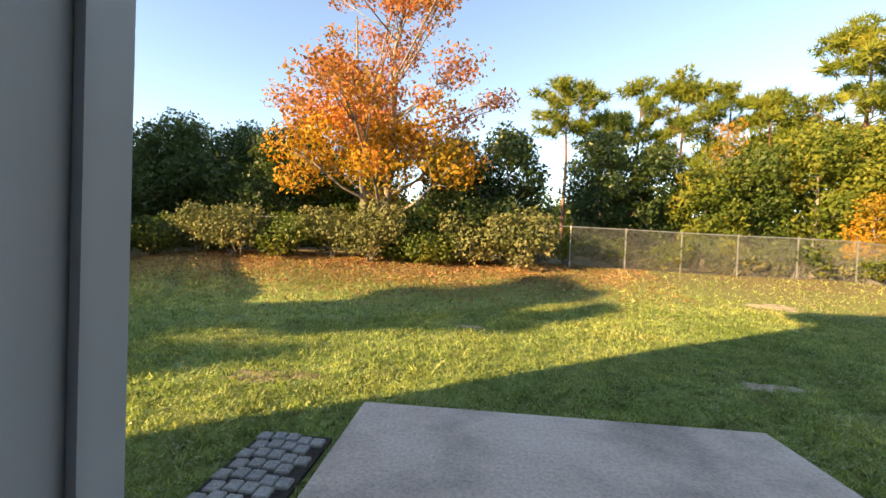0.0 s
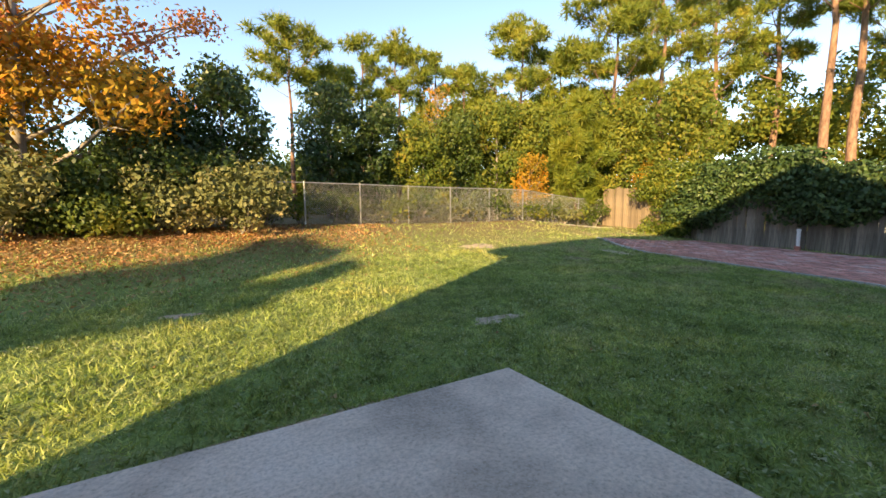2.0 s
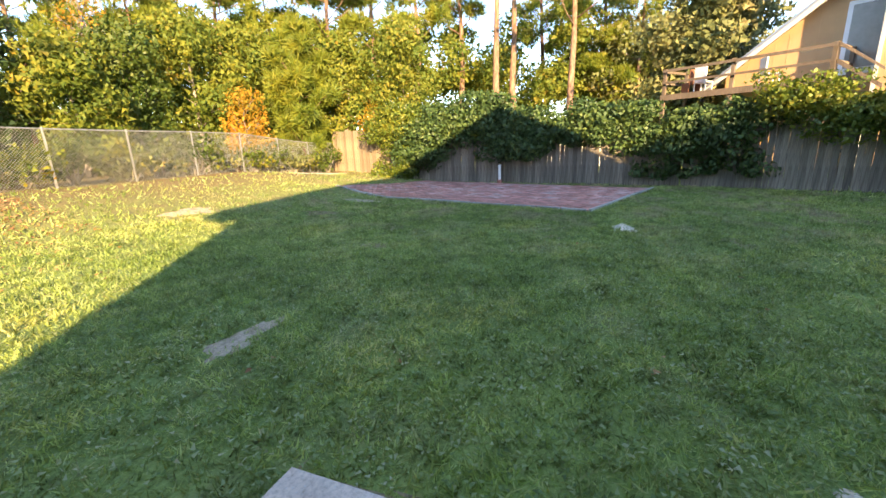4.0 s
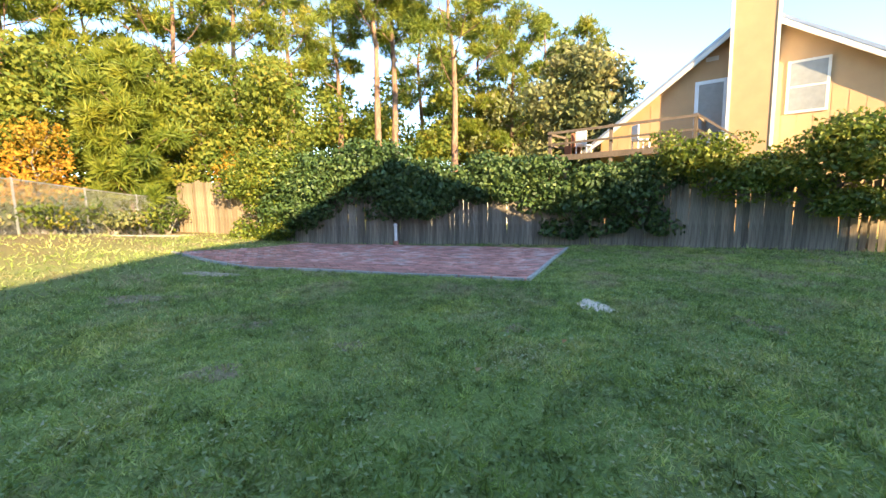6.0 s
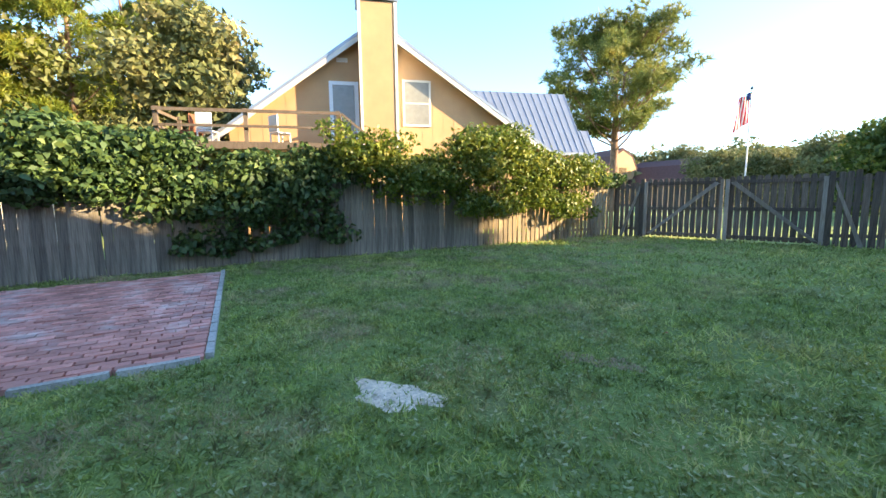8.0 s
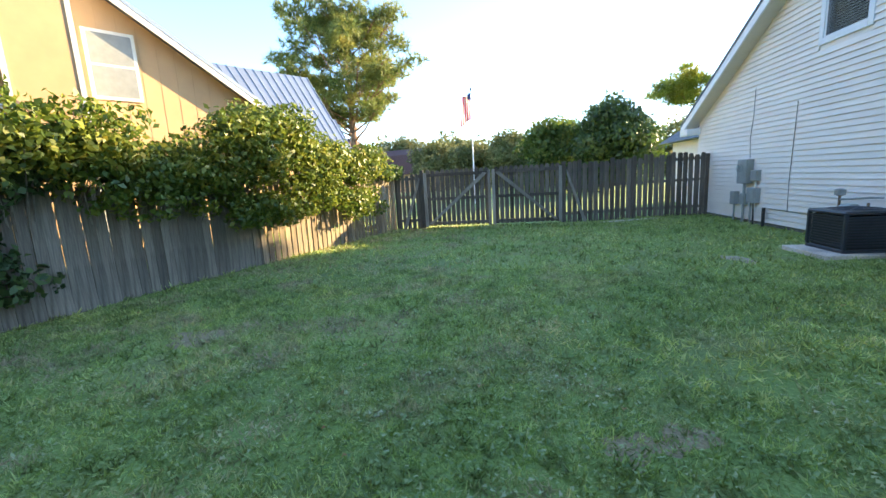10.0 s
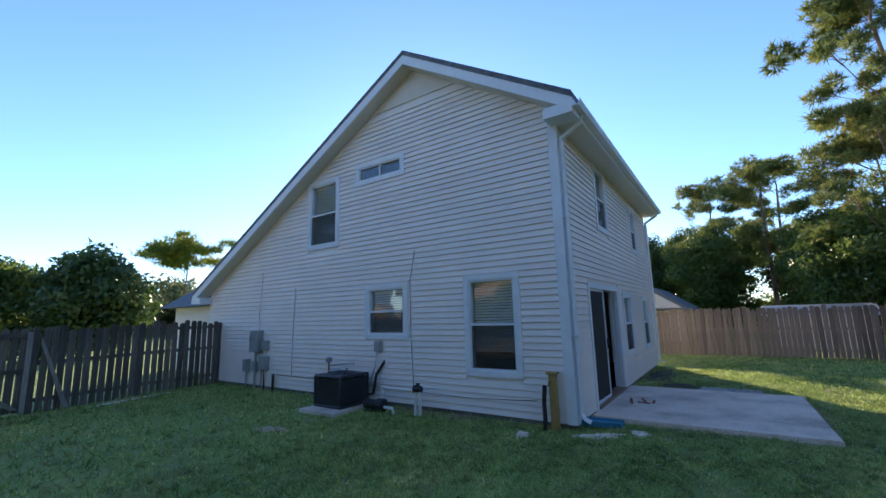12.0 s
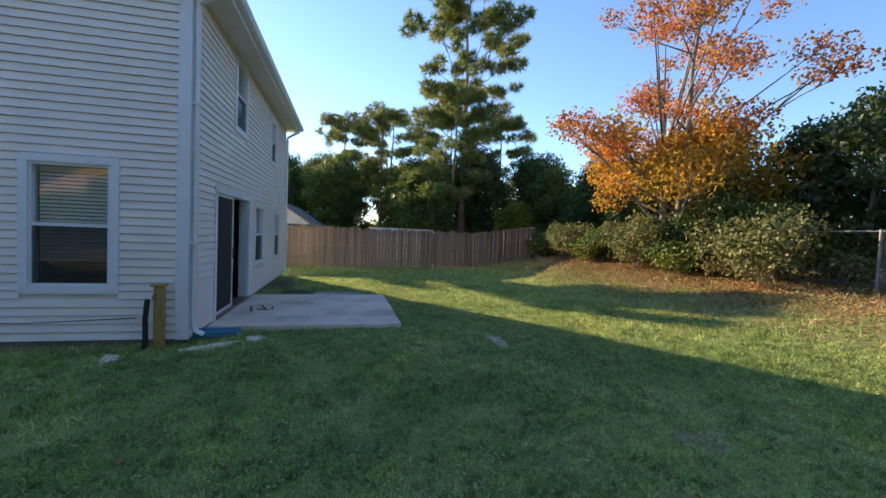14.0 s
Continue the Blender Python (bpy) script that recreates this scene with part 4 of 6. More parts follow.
    # chairs on the deck
    ch1 = thing("deck_chair", (*nmap(1.1)(-6.55, 0)[:2], 2.93), "white plastic deck chair beside the railing", "chair", "deck chairs", rz=50)
    part("seat", box_bm(-0.25, 0.25, -0.25, 0.25, 0.38, 0.43, bevel=0.01), M_PVC, ch1)
    part("backrest", box_bm(-0.25, 0.25, 0.2, 0.26, 0.44, 0.98, bevel=0.02), M_PVC, ch1)
    for q in ((-0.22, -0.22), (0.22, -0.22), (-0.22, 0.22), (0.22, 0.22)):
        part("leg", box_bm(q[0] - 0.02, q[0] + 0.02, q[1] - 0.02, q[1] + 0.02, 0, 0.38), M_PVC, ch1)
    copy_thing(ch1, pose(*nmap(1.0)(-4.35, 0)[:2], 2.93, 0, 0, 10))
    rk = thing("wooden_bench", (*nmap(0.9)(-7.1, 0)[:2], 2.93), "red-brown wooden bench on the deck", "bench", rz=33 + 90)
    part("seat", box_bm(-0.3, 0.3, -0.2, 0.2, 0.4, 0.45), M_RUST, rk)
    part("backrest", box_bm(-0.3, 0.3, 0.18, 0.22, 0.46, 0.95), M_RUST, rk)
    for q in (-0.27, 0.27):
        part("leg", box_bm(q - 0.03, q + 0.03, -0.2, 0.2, 0, 0.4), M_RUST, rk)


M_NBLIND = mat_plain("pane with a blind behind", (0.25, 0.25, 0.24), 0.15, mottle=0.08)
build_neighbour()


# ---- plants ----
def rng_shell(n, c, r, rnd, inner=0.55):
    """Points in the outer shell of an ellipsoid and their outward directions."""
    d = rnd.normal(size=(n, 3))
    d /= np.linalg.norm(d, axis=1, keepdims=True)
    rad = inner + (1 - inner) * rnd.random((n, 1)) ** 0.5
    lump = 1 + 0.18 * np.sin(d[:, :1] * 7 + c[0]) * np.sin(d[:, 1:2] * 6 + c[1] * 2) + 0.12 * np.sin(d[:, 2:] * 9 + c[2])
    return np.asarray(c) + d * rad * lump * np.asarray(r), d


def crown_cards(name, clumps, per, size, mat, parent, rnd, tri=False, aspect=0.8, droop=0.0, inner=0.55):
    P, N = [], []
    for c, r in clumps:
        vol = (r[0] * r[1] * r[2]) ** (2 / 3)
        p, d = rng_shell(max(20, int(per * vol)), c, r, rnd, inner)
        P.append(p)
        N.append(d + rnd.normal(size=d.shape) * 0.8)
    P, N = np.concatenate(P), np.concatenate(N)
    s = size * rnd.uniform(0.6, 1.35, len(P))
    st = np.random.get_state()
    np.random.seed(int(rnd.integers(1 << 30)))
    ob = cards(name, P, N, s, mat, parent, tri=tri, aspect=aspect, kind="")
    np.random.set_state(st)
    return ob


def needle_cards(name, clumps, tufts, mat, parent, rnd, length=0.28, k=9):
    """Pine foliage: tufts of thin blades on the shells of the clumps."""
    P, N = [], []
    for c, r in clumps:
        vol = (r[0] * r[1] * r[2]) ** (2 / 3)
        p, d = rng_shell(max(12, int(tufts * vol)), c, r, rnd, 0.35)
        for _ in range(k):
            q = d * 0.6 + rnd.normal(size=d.shape) * 0.75 + np.array([0, 0, 0.35])
            q /= np.linalg.norm(q, axis=1, keepdims=True)
            P.append(p)
            N.append(q)
    P, N = np.concatenate(P), np.concatenate(N)
    # the blade runs along N: choose a normal at right angles to it
    side = np.cross(N, rnd.normal(size=N.shape))
    side /= np.linalg.norm(side, axis=1, keepdims=True)
    n = len(P)
    ln = length * rnd.uniform(0.7, 1.3, (n, 1))
    wd = side * 0.042 * length / 0.28
    v = np.stack([P - wd * 0.5, P + wd * 0.5, P + N * ln], 1)
    me = bpy.data.meshes.new(name)
    me.vertices.add(n * 3)
    me.vertices.foreach_set("co", v.astype(np.float32).ravel())
    me.loops.add(n * 3)
    me.loops.foreach_set("vertex_index", np.arange(n * 3, dtype=np.int32))
    me.polygons.add(n)
    me.polygons.foreach_set("loop_start", np.arange(0, n * 3, 3, dtype=np.int32))
    me.update(calc_edges=True)
    me.materials.append(mat)
    ob = new(name, me)
    ob.parent = parent
    return ob


def trunk_and_limbs(root, H, r0, clumps, rnd, mat, lean=(0.0, 0.0), z_from=0.35, limb_r=0.28):
    k = 7
    pts = [(lean[0] * (i / k) ** 1.3 + rnd.normal() * 0.012 * H * (i / k), lean[1] * (i / k) ** 1.3 + rnd.normal() * 0.012 * H * (i / k), H * i / k - 0.2 * (i == 0)) for i in range(k + 1)]
    rad = [r0 * (1.25 if i == 0 else 1) * (1 - 0.85 * (i / k)) for i in range(k + 1)]
    part("trunk", tube_bm(pts, rad, 9), mat, root, smooth=True)
    for c, r in clumps:
        c = Vector(c)
        zz = min(max(c.z - 0.55 * math.hypot(c.x, c.y) - 0.3, H * z_from * 0.6), H * 0.97)
        f = zz / H
        i = min(int(f * k), k - 1)
        a = Vector(pts[i]).lerp(Vector(pts[i + 1]), f * k - i)
        if (c - a).length < 0.5:
            continue
        m = a.lerp(c, 0.5) + Vector((0, 0, -0.06 * (c - a).length))
        rr = max(0.02, rad[i] * limb_r * 1.3)
        b1 = tube(bmesh.new(), [a, m, c], [rr, rr * 0.65, rr * 0.25], 6)
        for _ in range(4):
            e = c + Vector(rnd.normal(size=3)) * 0.5 * Vector(r).length * 0.5
            tube(b1, [m.lerp(c, 0.4), (m.lerp(c, 0.4) + e) / 2 + Vector((0, 0, 0.05)), e], [rr * 0.4, rr * 0.25, rr * 0.1], 4)
        part("limb", b1, mat, root, smooth=True)


def pine(x, y, H, spread, label, seed, low=0.45, n=14, r0=None, dense=26, flat=0.62, lean=(0, 0), mat=None, name="pine_tree", puff=1.0):
    """An open pine: bare trunk, rising limbs, and on the outer half of each limb some flattened clumps of needles with sky between them."""
    rnd = np.random.default_rng(seed)
    root = thing(name, (x, y, gz(x, y)), label, "tree")
    ends, cl = [], []
    for i in range(n):
        t = (i + rnd.uniform(0.2, 0.8)) / n
        z = H * (low + (0.95 - low) * t)
        rr = spread * min(1.0, 0.6 + rnd.uniform(0.5, 1.5) * t) * math.sqrt(max(0.22, 1 - t ** 4))
        a = i * 2.4 + rnd.uniform(-0.5, 0.5)
        d = rr * rnd.uniform(0.62, 1.0)
        rise = d * rnd.uniform(0.05, 0.4)
        ca, sa = math.cos(a), math.sin(a)
        s = spread * rnd.uniform(0.12, 0.20) * puff
        ends.append(((d * 0.9 * ca + lean[0] * t, d * 0.9 * sa + lean[1] * t, z + rise * 0.9), (s, s, s * flat)))
        for f in (1.0, 0.82, 0.6, 0.4):
            q = s * rnd.uniform(0.8, 1.25) * (1.0 if f > 0.5 else 0.85)
            w_ = rnd.normal() * 0.2 * d
            cl.append(((f * d * ca - w_ * sa + lean[0] * t, f * d * sa + w_ * ca + lean[1] * t, z + rise * f + rnd.uniform(-0.1, 0.3) * s), (q, q, q * flat * 1.15)))
    for _ in range(3):
        s = spread * rnd.uniform(0.16, 0.24)
        cl.append(((lean[0] + rnd.normal() * s, lean[1] + rnd.normal() * s, H * rnd.uniform(0.94, 1.0)), (s, s, s * 0.7)))
    trunk_and_limbs(root, H, r0 or H * 0.015, ends, rnd, M_BARKP, lean, low * 0.8, 0.22)
    needle_cards("crown", cl, dense * 6.0, mat or M_PINE, root, rnd, length=0.40 if spread < 5 else 0.5, k=8)
    return root


def broadleaf(x, y, H, spread, label, seed, mat, low=0.15, n=20, per=320, size=0.13, bark=None, top=0.9, name="tree", cat="tree", r0=None, fill=True):
    rnd = np.random.default_rng(seed)
    root = thing(name, (x, y, gz(x, y)), label, cat)
    cl = []
    for i in range(n):
        t = (i + 0.5) / n
        z = H * (low + (top - low) * t)
        rr = spread * math.sqrt(max(0.05, 1 - (2 * t - 0.9) ** 2 * 0.8))
        a = i * 2.4 + rnd.uniform(-0.5, 0.5)
        d = rr * rnd.uniform(0.25, 0.7)
        s = spread * rnd.uniform(0.32, 0.5)
        cl.append(((d * math.cos(a), d * math.sin(a), z), (s, s, s * 0.75)))
    trunk_and_limbs(root, H * 0.85, r0 or H * 0.018, cl, rnd, bark or M_BARKG, (0, 0), low)
    crown_cards("crown", cl, per * 3.6, size * 1.05, mat, root, rnd, inner=0.2, tri=True, aspect=0.75)
    return root


def shrub(x, y, w_, h, label, seed, mat, per=500, size=0.09, group=""):
    rnd = np.random.default_rng(seed)
    root = thing("shrub", (x, y, gz(x, y)), label, "shrub", group)
    cl = []
    for i in range(7):
        a = i * 2.4
        d = w_ * 0.38 * math.sqrt(i / 7)
        s = w_ * rnd.uniform(0.2, 0.3)
        cl.append(((d * math.cos(a), d * math.sin(a), h * rnd.uniform(0.3, 0.72)), (s, s, h * 0.33)))
    bm = bmesh.new()
    for i in range(7):
        c = Vector(cl[i][0])
        tube(bm, [(rnd.normal() * 0.08, rnd.normal() * 0.08, -0.05), c * 0.6, c], [0.025, 0.016, 0.006], 5)
    part("stem", bm, M_BARKG, root)
    crown_cards("foliage", cl, per * 2.6, size * 1.15, mat, root, rnd, inner=0.3)
    return root


# the autumn maple, two trunks, open crown with bare upper limbs
def maple():
    rnd = np.random.default_rng(77)
    root = thing("maple_tree", (-2.8, 14.2, gz(-2.8, 14.2)), "autumn maple with orange and red leaves and bare pale limbs", "tree")
    lowc, hic = [], []
    for i in range(25):
        a = i * 2.4 + rnd.uniform(-0.3, 0.3)
        z = rnd.uniform(2.0, 5.4)
        d = rnd.uniform(0.4, 3.4)
        s = rnd.uniform(0.7, 1.25)
        lowc.append(((d * math.cos(a), d * math.sin(a), z), (s, s, s * 0.7)))
    for i in range(46):
        a = i * 2.4 + rnd.uniform(-0.3, 0.3)
        z = rnd.uniform(4.2, 10.4)
        d = rnd.uniform(0.6, 4.7) * (1.0 if z < 7.8 else 0.7)
        s = rnd.uniform(0.6, 1.15)
        hic.append(((d * math.cos(a), d * math.sin(a), z), (s, s, s * 0.55)))
    trunk_and_limbs(root, 10.2, 0.17, lowc[::3] + hic[::2], rnd, M_BARKG, (0.5, 0.2), 0.2, 0.35)
    bm = tube_bm([(-0.55, 0.1, -0.2), (-0.8, 0.1, 2.2), (-1.1, 0.2, 4.6), (-1.3, 0.2, 8.6)], [0.15, 0.12, 0.09, 0.02], 8)
    for c, r in hic[1::2]:
        a = Vector((-1.0, 0.15, min(4.2, c[2] - 1.5)))
        c = Vector(c)
        tube(bm, [a, a.lerp(c, 0.5) + Vector((0, 0, -0.15)), c], [0.055, 0.035, 0.012], 5)
    part("trunk", bm, M_BARKG, root, smooth=True)
    crown_cards("crown", lowc, 520, 0.125, M_MAPLE, root, rnd, inner=0.2)
    crown_cards("crown", hic, 500, 0.115, M_MAPLEHI, root, rnd, inner=0.1)


maple()


def at(az, d, x0=3.0, y0=1.5):
    return x0 + d * math.cos(radians(az)), y0 + d * math.sin(radians(az))


# evergreens and shrubs behind the chain link fence
rr = random.Random(31)
for i, x in enumerate(np.arange(-10.5, 2.2, 1.55)):
    shrub(float(x), 12.9 + 0.25 * math.sin(i * 2.1), 2.3, 1.5 + 0.25 * (i % 3), "olive green shrub along the fence", 100 + i, M_OLIVE if i % 3 else M_GREEN, group="shrubs along the fence")
for i, (x, y, h) in enumerate(((-1.6, 13.4, 2.3), (-0.2, 13.6, 2.4), (1.0, 13.7, 2.1))):
    shrub(x, y, 2.0, h, "dark green shrub under the maple", 130 + i, M_DARKG, group="shrubs along the fence")
for i in range(15):
    x = 2.6 + i * 1.07
    shrub(x, 14.15 + 0.024 * x + 0.35 * (i % 2), 1.5, 0.8 + 0.4 * ((i * 7) % 3) / 2, "tangled brush behind the chain link fence", 150 + i, (M_OLIVE, M_YGREEN, M_GREEN)[i % 3], per=260, group="brush behind the fence")
for i, (x, y, H, sp, mt) in enumerate(((-7.5, 17.5, 5.8, 2.4, M_DARKG), (-4.8, 18.0, 6.3, 2.3, M_GREEN), (-0.6, 17.2, 5.2, 2.0, M_DARKG), (1.6, 16.6, 5.5, 1.9, M_DARKG), (5.9, 19.5, 6.4, 1.9, M_DARKG), (8.2, 19.5, 5.6, 2.0, M_DARKG),
                                       (10.2, 18.6, 4.6, 1.7, M_YGREEN), (12.4, 19.0, 5.8, 2.0, M_GREEN), (14.6, 18.6, 6.6, 2.2, M_YGREEN), (16.6, 18.0, 6.8, 2.2, M_YGREEN), (18.8, 17.2, 5.4, 1.9, M_YGREEN), (20.2, 15.0, 6.8, 2.3, M_YGREEN),
                                       (20.6, 12.0, 7.2, 2.4, M_YGREEN), (-11.0, 19.0, 6.2, 2.6, M_DARKG), (-14.5, 19.0, 7.0, 2.8, M_DARKG), (-18.5, 17.5, 7.0, 2.6, M_GREEN), (21.5, 18.5, 8.0, 2.6, M_GREEN))):
    broadleaf(x, y, H, sp, "leafy tree in the strip of woods behind the fence", 200 + i, mt, low=0.12, per=230, size=0.15)
broadleaf(25.5, -1.2, 8.6, 3.2, "large magnolia with dark glossy leaves behind the deck", 240, M_OLIVE, low=0.15, per=230, size=0.2, name="magnolia_tree")
broadleaf(15.2, 16.6, 3.6, 1.2, "small orange autumn tree behind the fence", 241, M_MAPLE, low=0.2, per=230, size=0.1)
broadleaf(19.9, 13.2, 3.4, 1.2, "small orange autumn tree behind the fence", 242, M_MAPLE, low=0.2, per=230, size=0.1)
broadleaf(11.6, 19.8, 7.4, 1.0, "thin orange autumn tree in the woods", 243, M_MAPLE, low=0.6, per=60, size=0.1)
# tall pines: (azimuth, distance, height, spread) as seen from the patio
PINES = [(84.5, 22, 9.6, 1.5, 0.7), (79, 24, 8.6, 1.3, 0.6), (74.5, 25, 10.6, 1.4, 0.45), (69.5, 25, 10.3, 2.0, 0.45), (64.0, 26, 10.6, 1.4, 0.4), (60, 25, 9.4, 1.7, 0.4), (52, 24, 11.6, 3.3, 0.42), (46.5, 25, 10.0, 2.6, 0.35),
         (39.5, 23, 12.2, 3.6, 0.5), (33.5, 26, 14.5, 3.4, 0.45), (28, 28, 15, 3.2, 0.5), (17.6, 29, 19, 3.6, 0.62), (15.4, 30, 19, 3.2, 0.62), (8.2, 27, 17, 4.2, 0.5), (22, 34, 18, 3.4, 0.5), (11.5, 38, 18, 3.6, 0.45),
         (4.0, 36, 17, 4.0, 0.3), (0.0, 34, 15, 3.8, 0.3), (-4.5, 36, 15.5, 3.4, 0.35), (-8.0, 34, 13.5, 3.0, 0.4)]
for i, (az_, d_, H, sp, lo) in enumerate(PINES):
    x, y = at(az_, d_)
    sp = sp * 1.5 if sp < 2.2 else sp
    pine(x, y, H, sp, "tall pine with long needles in the woods", 300 + i, low=lo, n=13 if sp < 2.5 else 18, dense=26, puff=0.85)
pine(17.4, 15.6, 6.2, 1.6, "bushy young pine by the fence corner", 340, low=0.12, n=24, dense=60, flat=0.9)
pine(22.0, -31.0, 15.0, 6.6, "lone spreading pine beyond the gate", 347, low=0.40, n=46, dense=13, r0=0.42, flat=0.45, mat=M_PINEDARK, puff=0.74)
# west woods
for i, (x, y, H, sp, lo) in enumerate(((-13.8, 9.0, 16.5, 4.9, 0.42), (-12.2, 8.0, 9.5, 3.6, 0.3), (-18.5, 4.5, 10.0, 3.4, 0.25), (-22, 2.0, 10.0, 3.6, 0.2), (-19, 9.5, 10.5, 3.4, 0.35), (-26, 6, 12, 3.6, 0.25), (-17, 12.5, 9.5, 3.2, 0.4))):
    x, y, H, sp = 10 + (x - 10) * 1.4, 2.4 + (y - 2.4) * 1.4, H * 1.32, sp * 1.3
    pine(x, y, H, sp, "tall dark pine beyond the far fence", 350 + i, low=lo, n=22 if i == 0 else 15, dense=30, mat=M_PINEDARK, puff=0.58 if i == 0 else 0.82, flat=0.5)
for i, (x, y, H, sp, mt) in enumerate(((-12.6, 6.6, 5.4, 2.4, M_GREEN), (-14.5, 10.0, 7.0, 2.6, M_DARKG), (-16.5, 6.5, 6.5, 2.6, M_GREEN), (-19, 1.5, 6.5, 2.8, M_GREEN), (-12.5, 13.2, 6.4, 2.4, M_DARKG), (-21, -2.5, 7.0, 3.0, M_DARKG), (-26, 0, 8, 3.4, M_GREEN), (-10.5, 11.2, 3.0, 1.5, M_YGREEN))):
    x, y, H, sp = 10 + (x - 10) * 1.4, 2.4 + (y - 2.4) * 1.4, H * 1.3, sp * 1.3
    broadleaf(x, y, H, sp, "dark leafy tree beyond the far fence", 380 + i, mt, per=200, size=0.19)
# added tree, placed so that its shadow lies as a band across the lawn
broadleaf(-16.4, -2.9, 8.6, 1.8, "slim leafy tree added to cast shade on the lawn", 398, M_GREEN, low=0.4, per=240, size=0.2)
# unseen tree behind the house, added to put the east fence in shade
broadleaf(-9.0, -18.6, 10.9, 4.4, "large unseen tree added to shade the east fence", 399, M_GREEN, low=0.45, per=260, size=0.24)
# unseen pine, added to narrow the sunlit strip on the lawn
pine(-21.1, -8.3, 9.6, 1.2, "slim unseen pine added to shade the lawn", 397, low=0.3, n=16, dense=40, mat=M_PINEDARK)
# trees beyond the front of the house
pine(-3.2, -29.0, 7.2, 3.4, "flat-topped pine beyond the front yard", 400, low=0.75, n=14, dense=30, flat=0.3)
for i, (x, y, H, sp, mt) in enumerate(((3.0, -26.0, 5.8, 3.2, M_DARKG), (6.2, -29.0, 5.2, 3.0, M_GREEN), (9.5, -42.0, 5.8, 3.4, M_OLIVE), (13.5, -44, 5.0, 3.4, M_OLIVE), (17.5, -46, 5.4, 3.6, M_OLIVE), (3.0, -44, 6.6, 4.0, M_GREEN), (-2, -40, 6.6, 4.0, M_GREEN), (25, -62, 8, 4.5, M_OLIVE), (33, -60, 8, 4.5, M_OLIVE), (16, -64, 7, 4.5, M_OLIVE))):
    broadleaf(x, y, H, sp, "distant leafy tree beyond the street", 410 + i, mt, per=130, size=0.24)


# far woods: one dense mass that closes the gaps between the trees
def far_woods():
    rnd = np.random.default_rng(91)
    for nm, a0, a1, d0, d1, h, mt, cnt in (("far_woods", 2, 66, 32, 42, 9.5, M_YGREEN, 62), ("far_woods", 60, 128, 28, 36, 4.2, M_GREEN, 50), ("far_woods", -16, 6, 34, 42, 8.5, M_OLIVE, 30), ("far_woods", 146, 196, 40, 52, 8.5, M_GREEN, 46), ("far_woods", 126, 148, 30, 40, 6.0, M_GREEN, 26), ("far_woods", -118, -58, 62, 80, 6.0, M_OLIVE, 50)):
        cl = []
        for i in range(cnt):
            a, d = radians(a0 + (a1 - a0) * (i + 0.5) / cnt), rnd.uniform(d0, d1)
            x, y = 3 + d * math.cos(a), 1.5 + d * math.sin(a)
            for zf in (0.2, 0.6, 0.9):
                s = rnd.uniform(1.2, 2.2) * (1 if d0 < 50 else 1.7)
                cl.append(((x + rnd.normal(), y + rnd.normal(), gz(x, y) + h * zf * rnd.uniform(0.7, 1.15)), (s, s, s * 0.8)))
        ob = crown_cards(nm, cl, 200 if d0 < 50 else 80, 0.27 if d0 < 50 else 0.6, mt, None, rnd, inner=0.3, tri=True, aspect=0.9)
        tagged(ob, "dense green woods in the distance", "woods", kind="stuff")


far_woods()


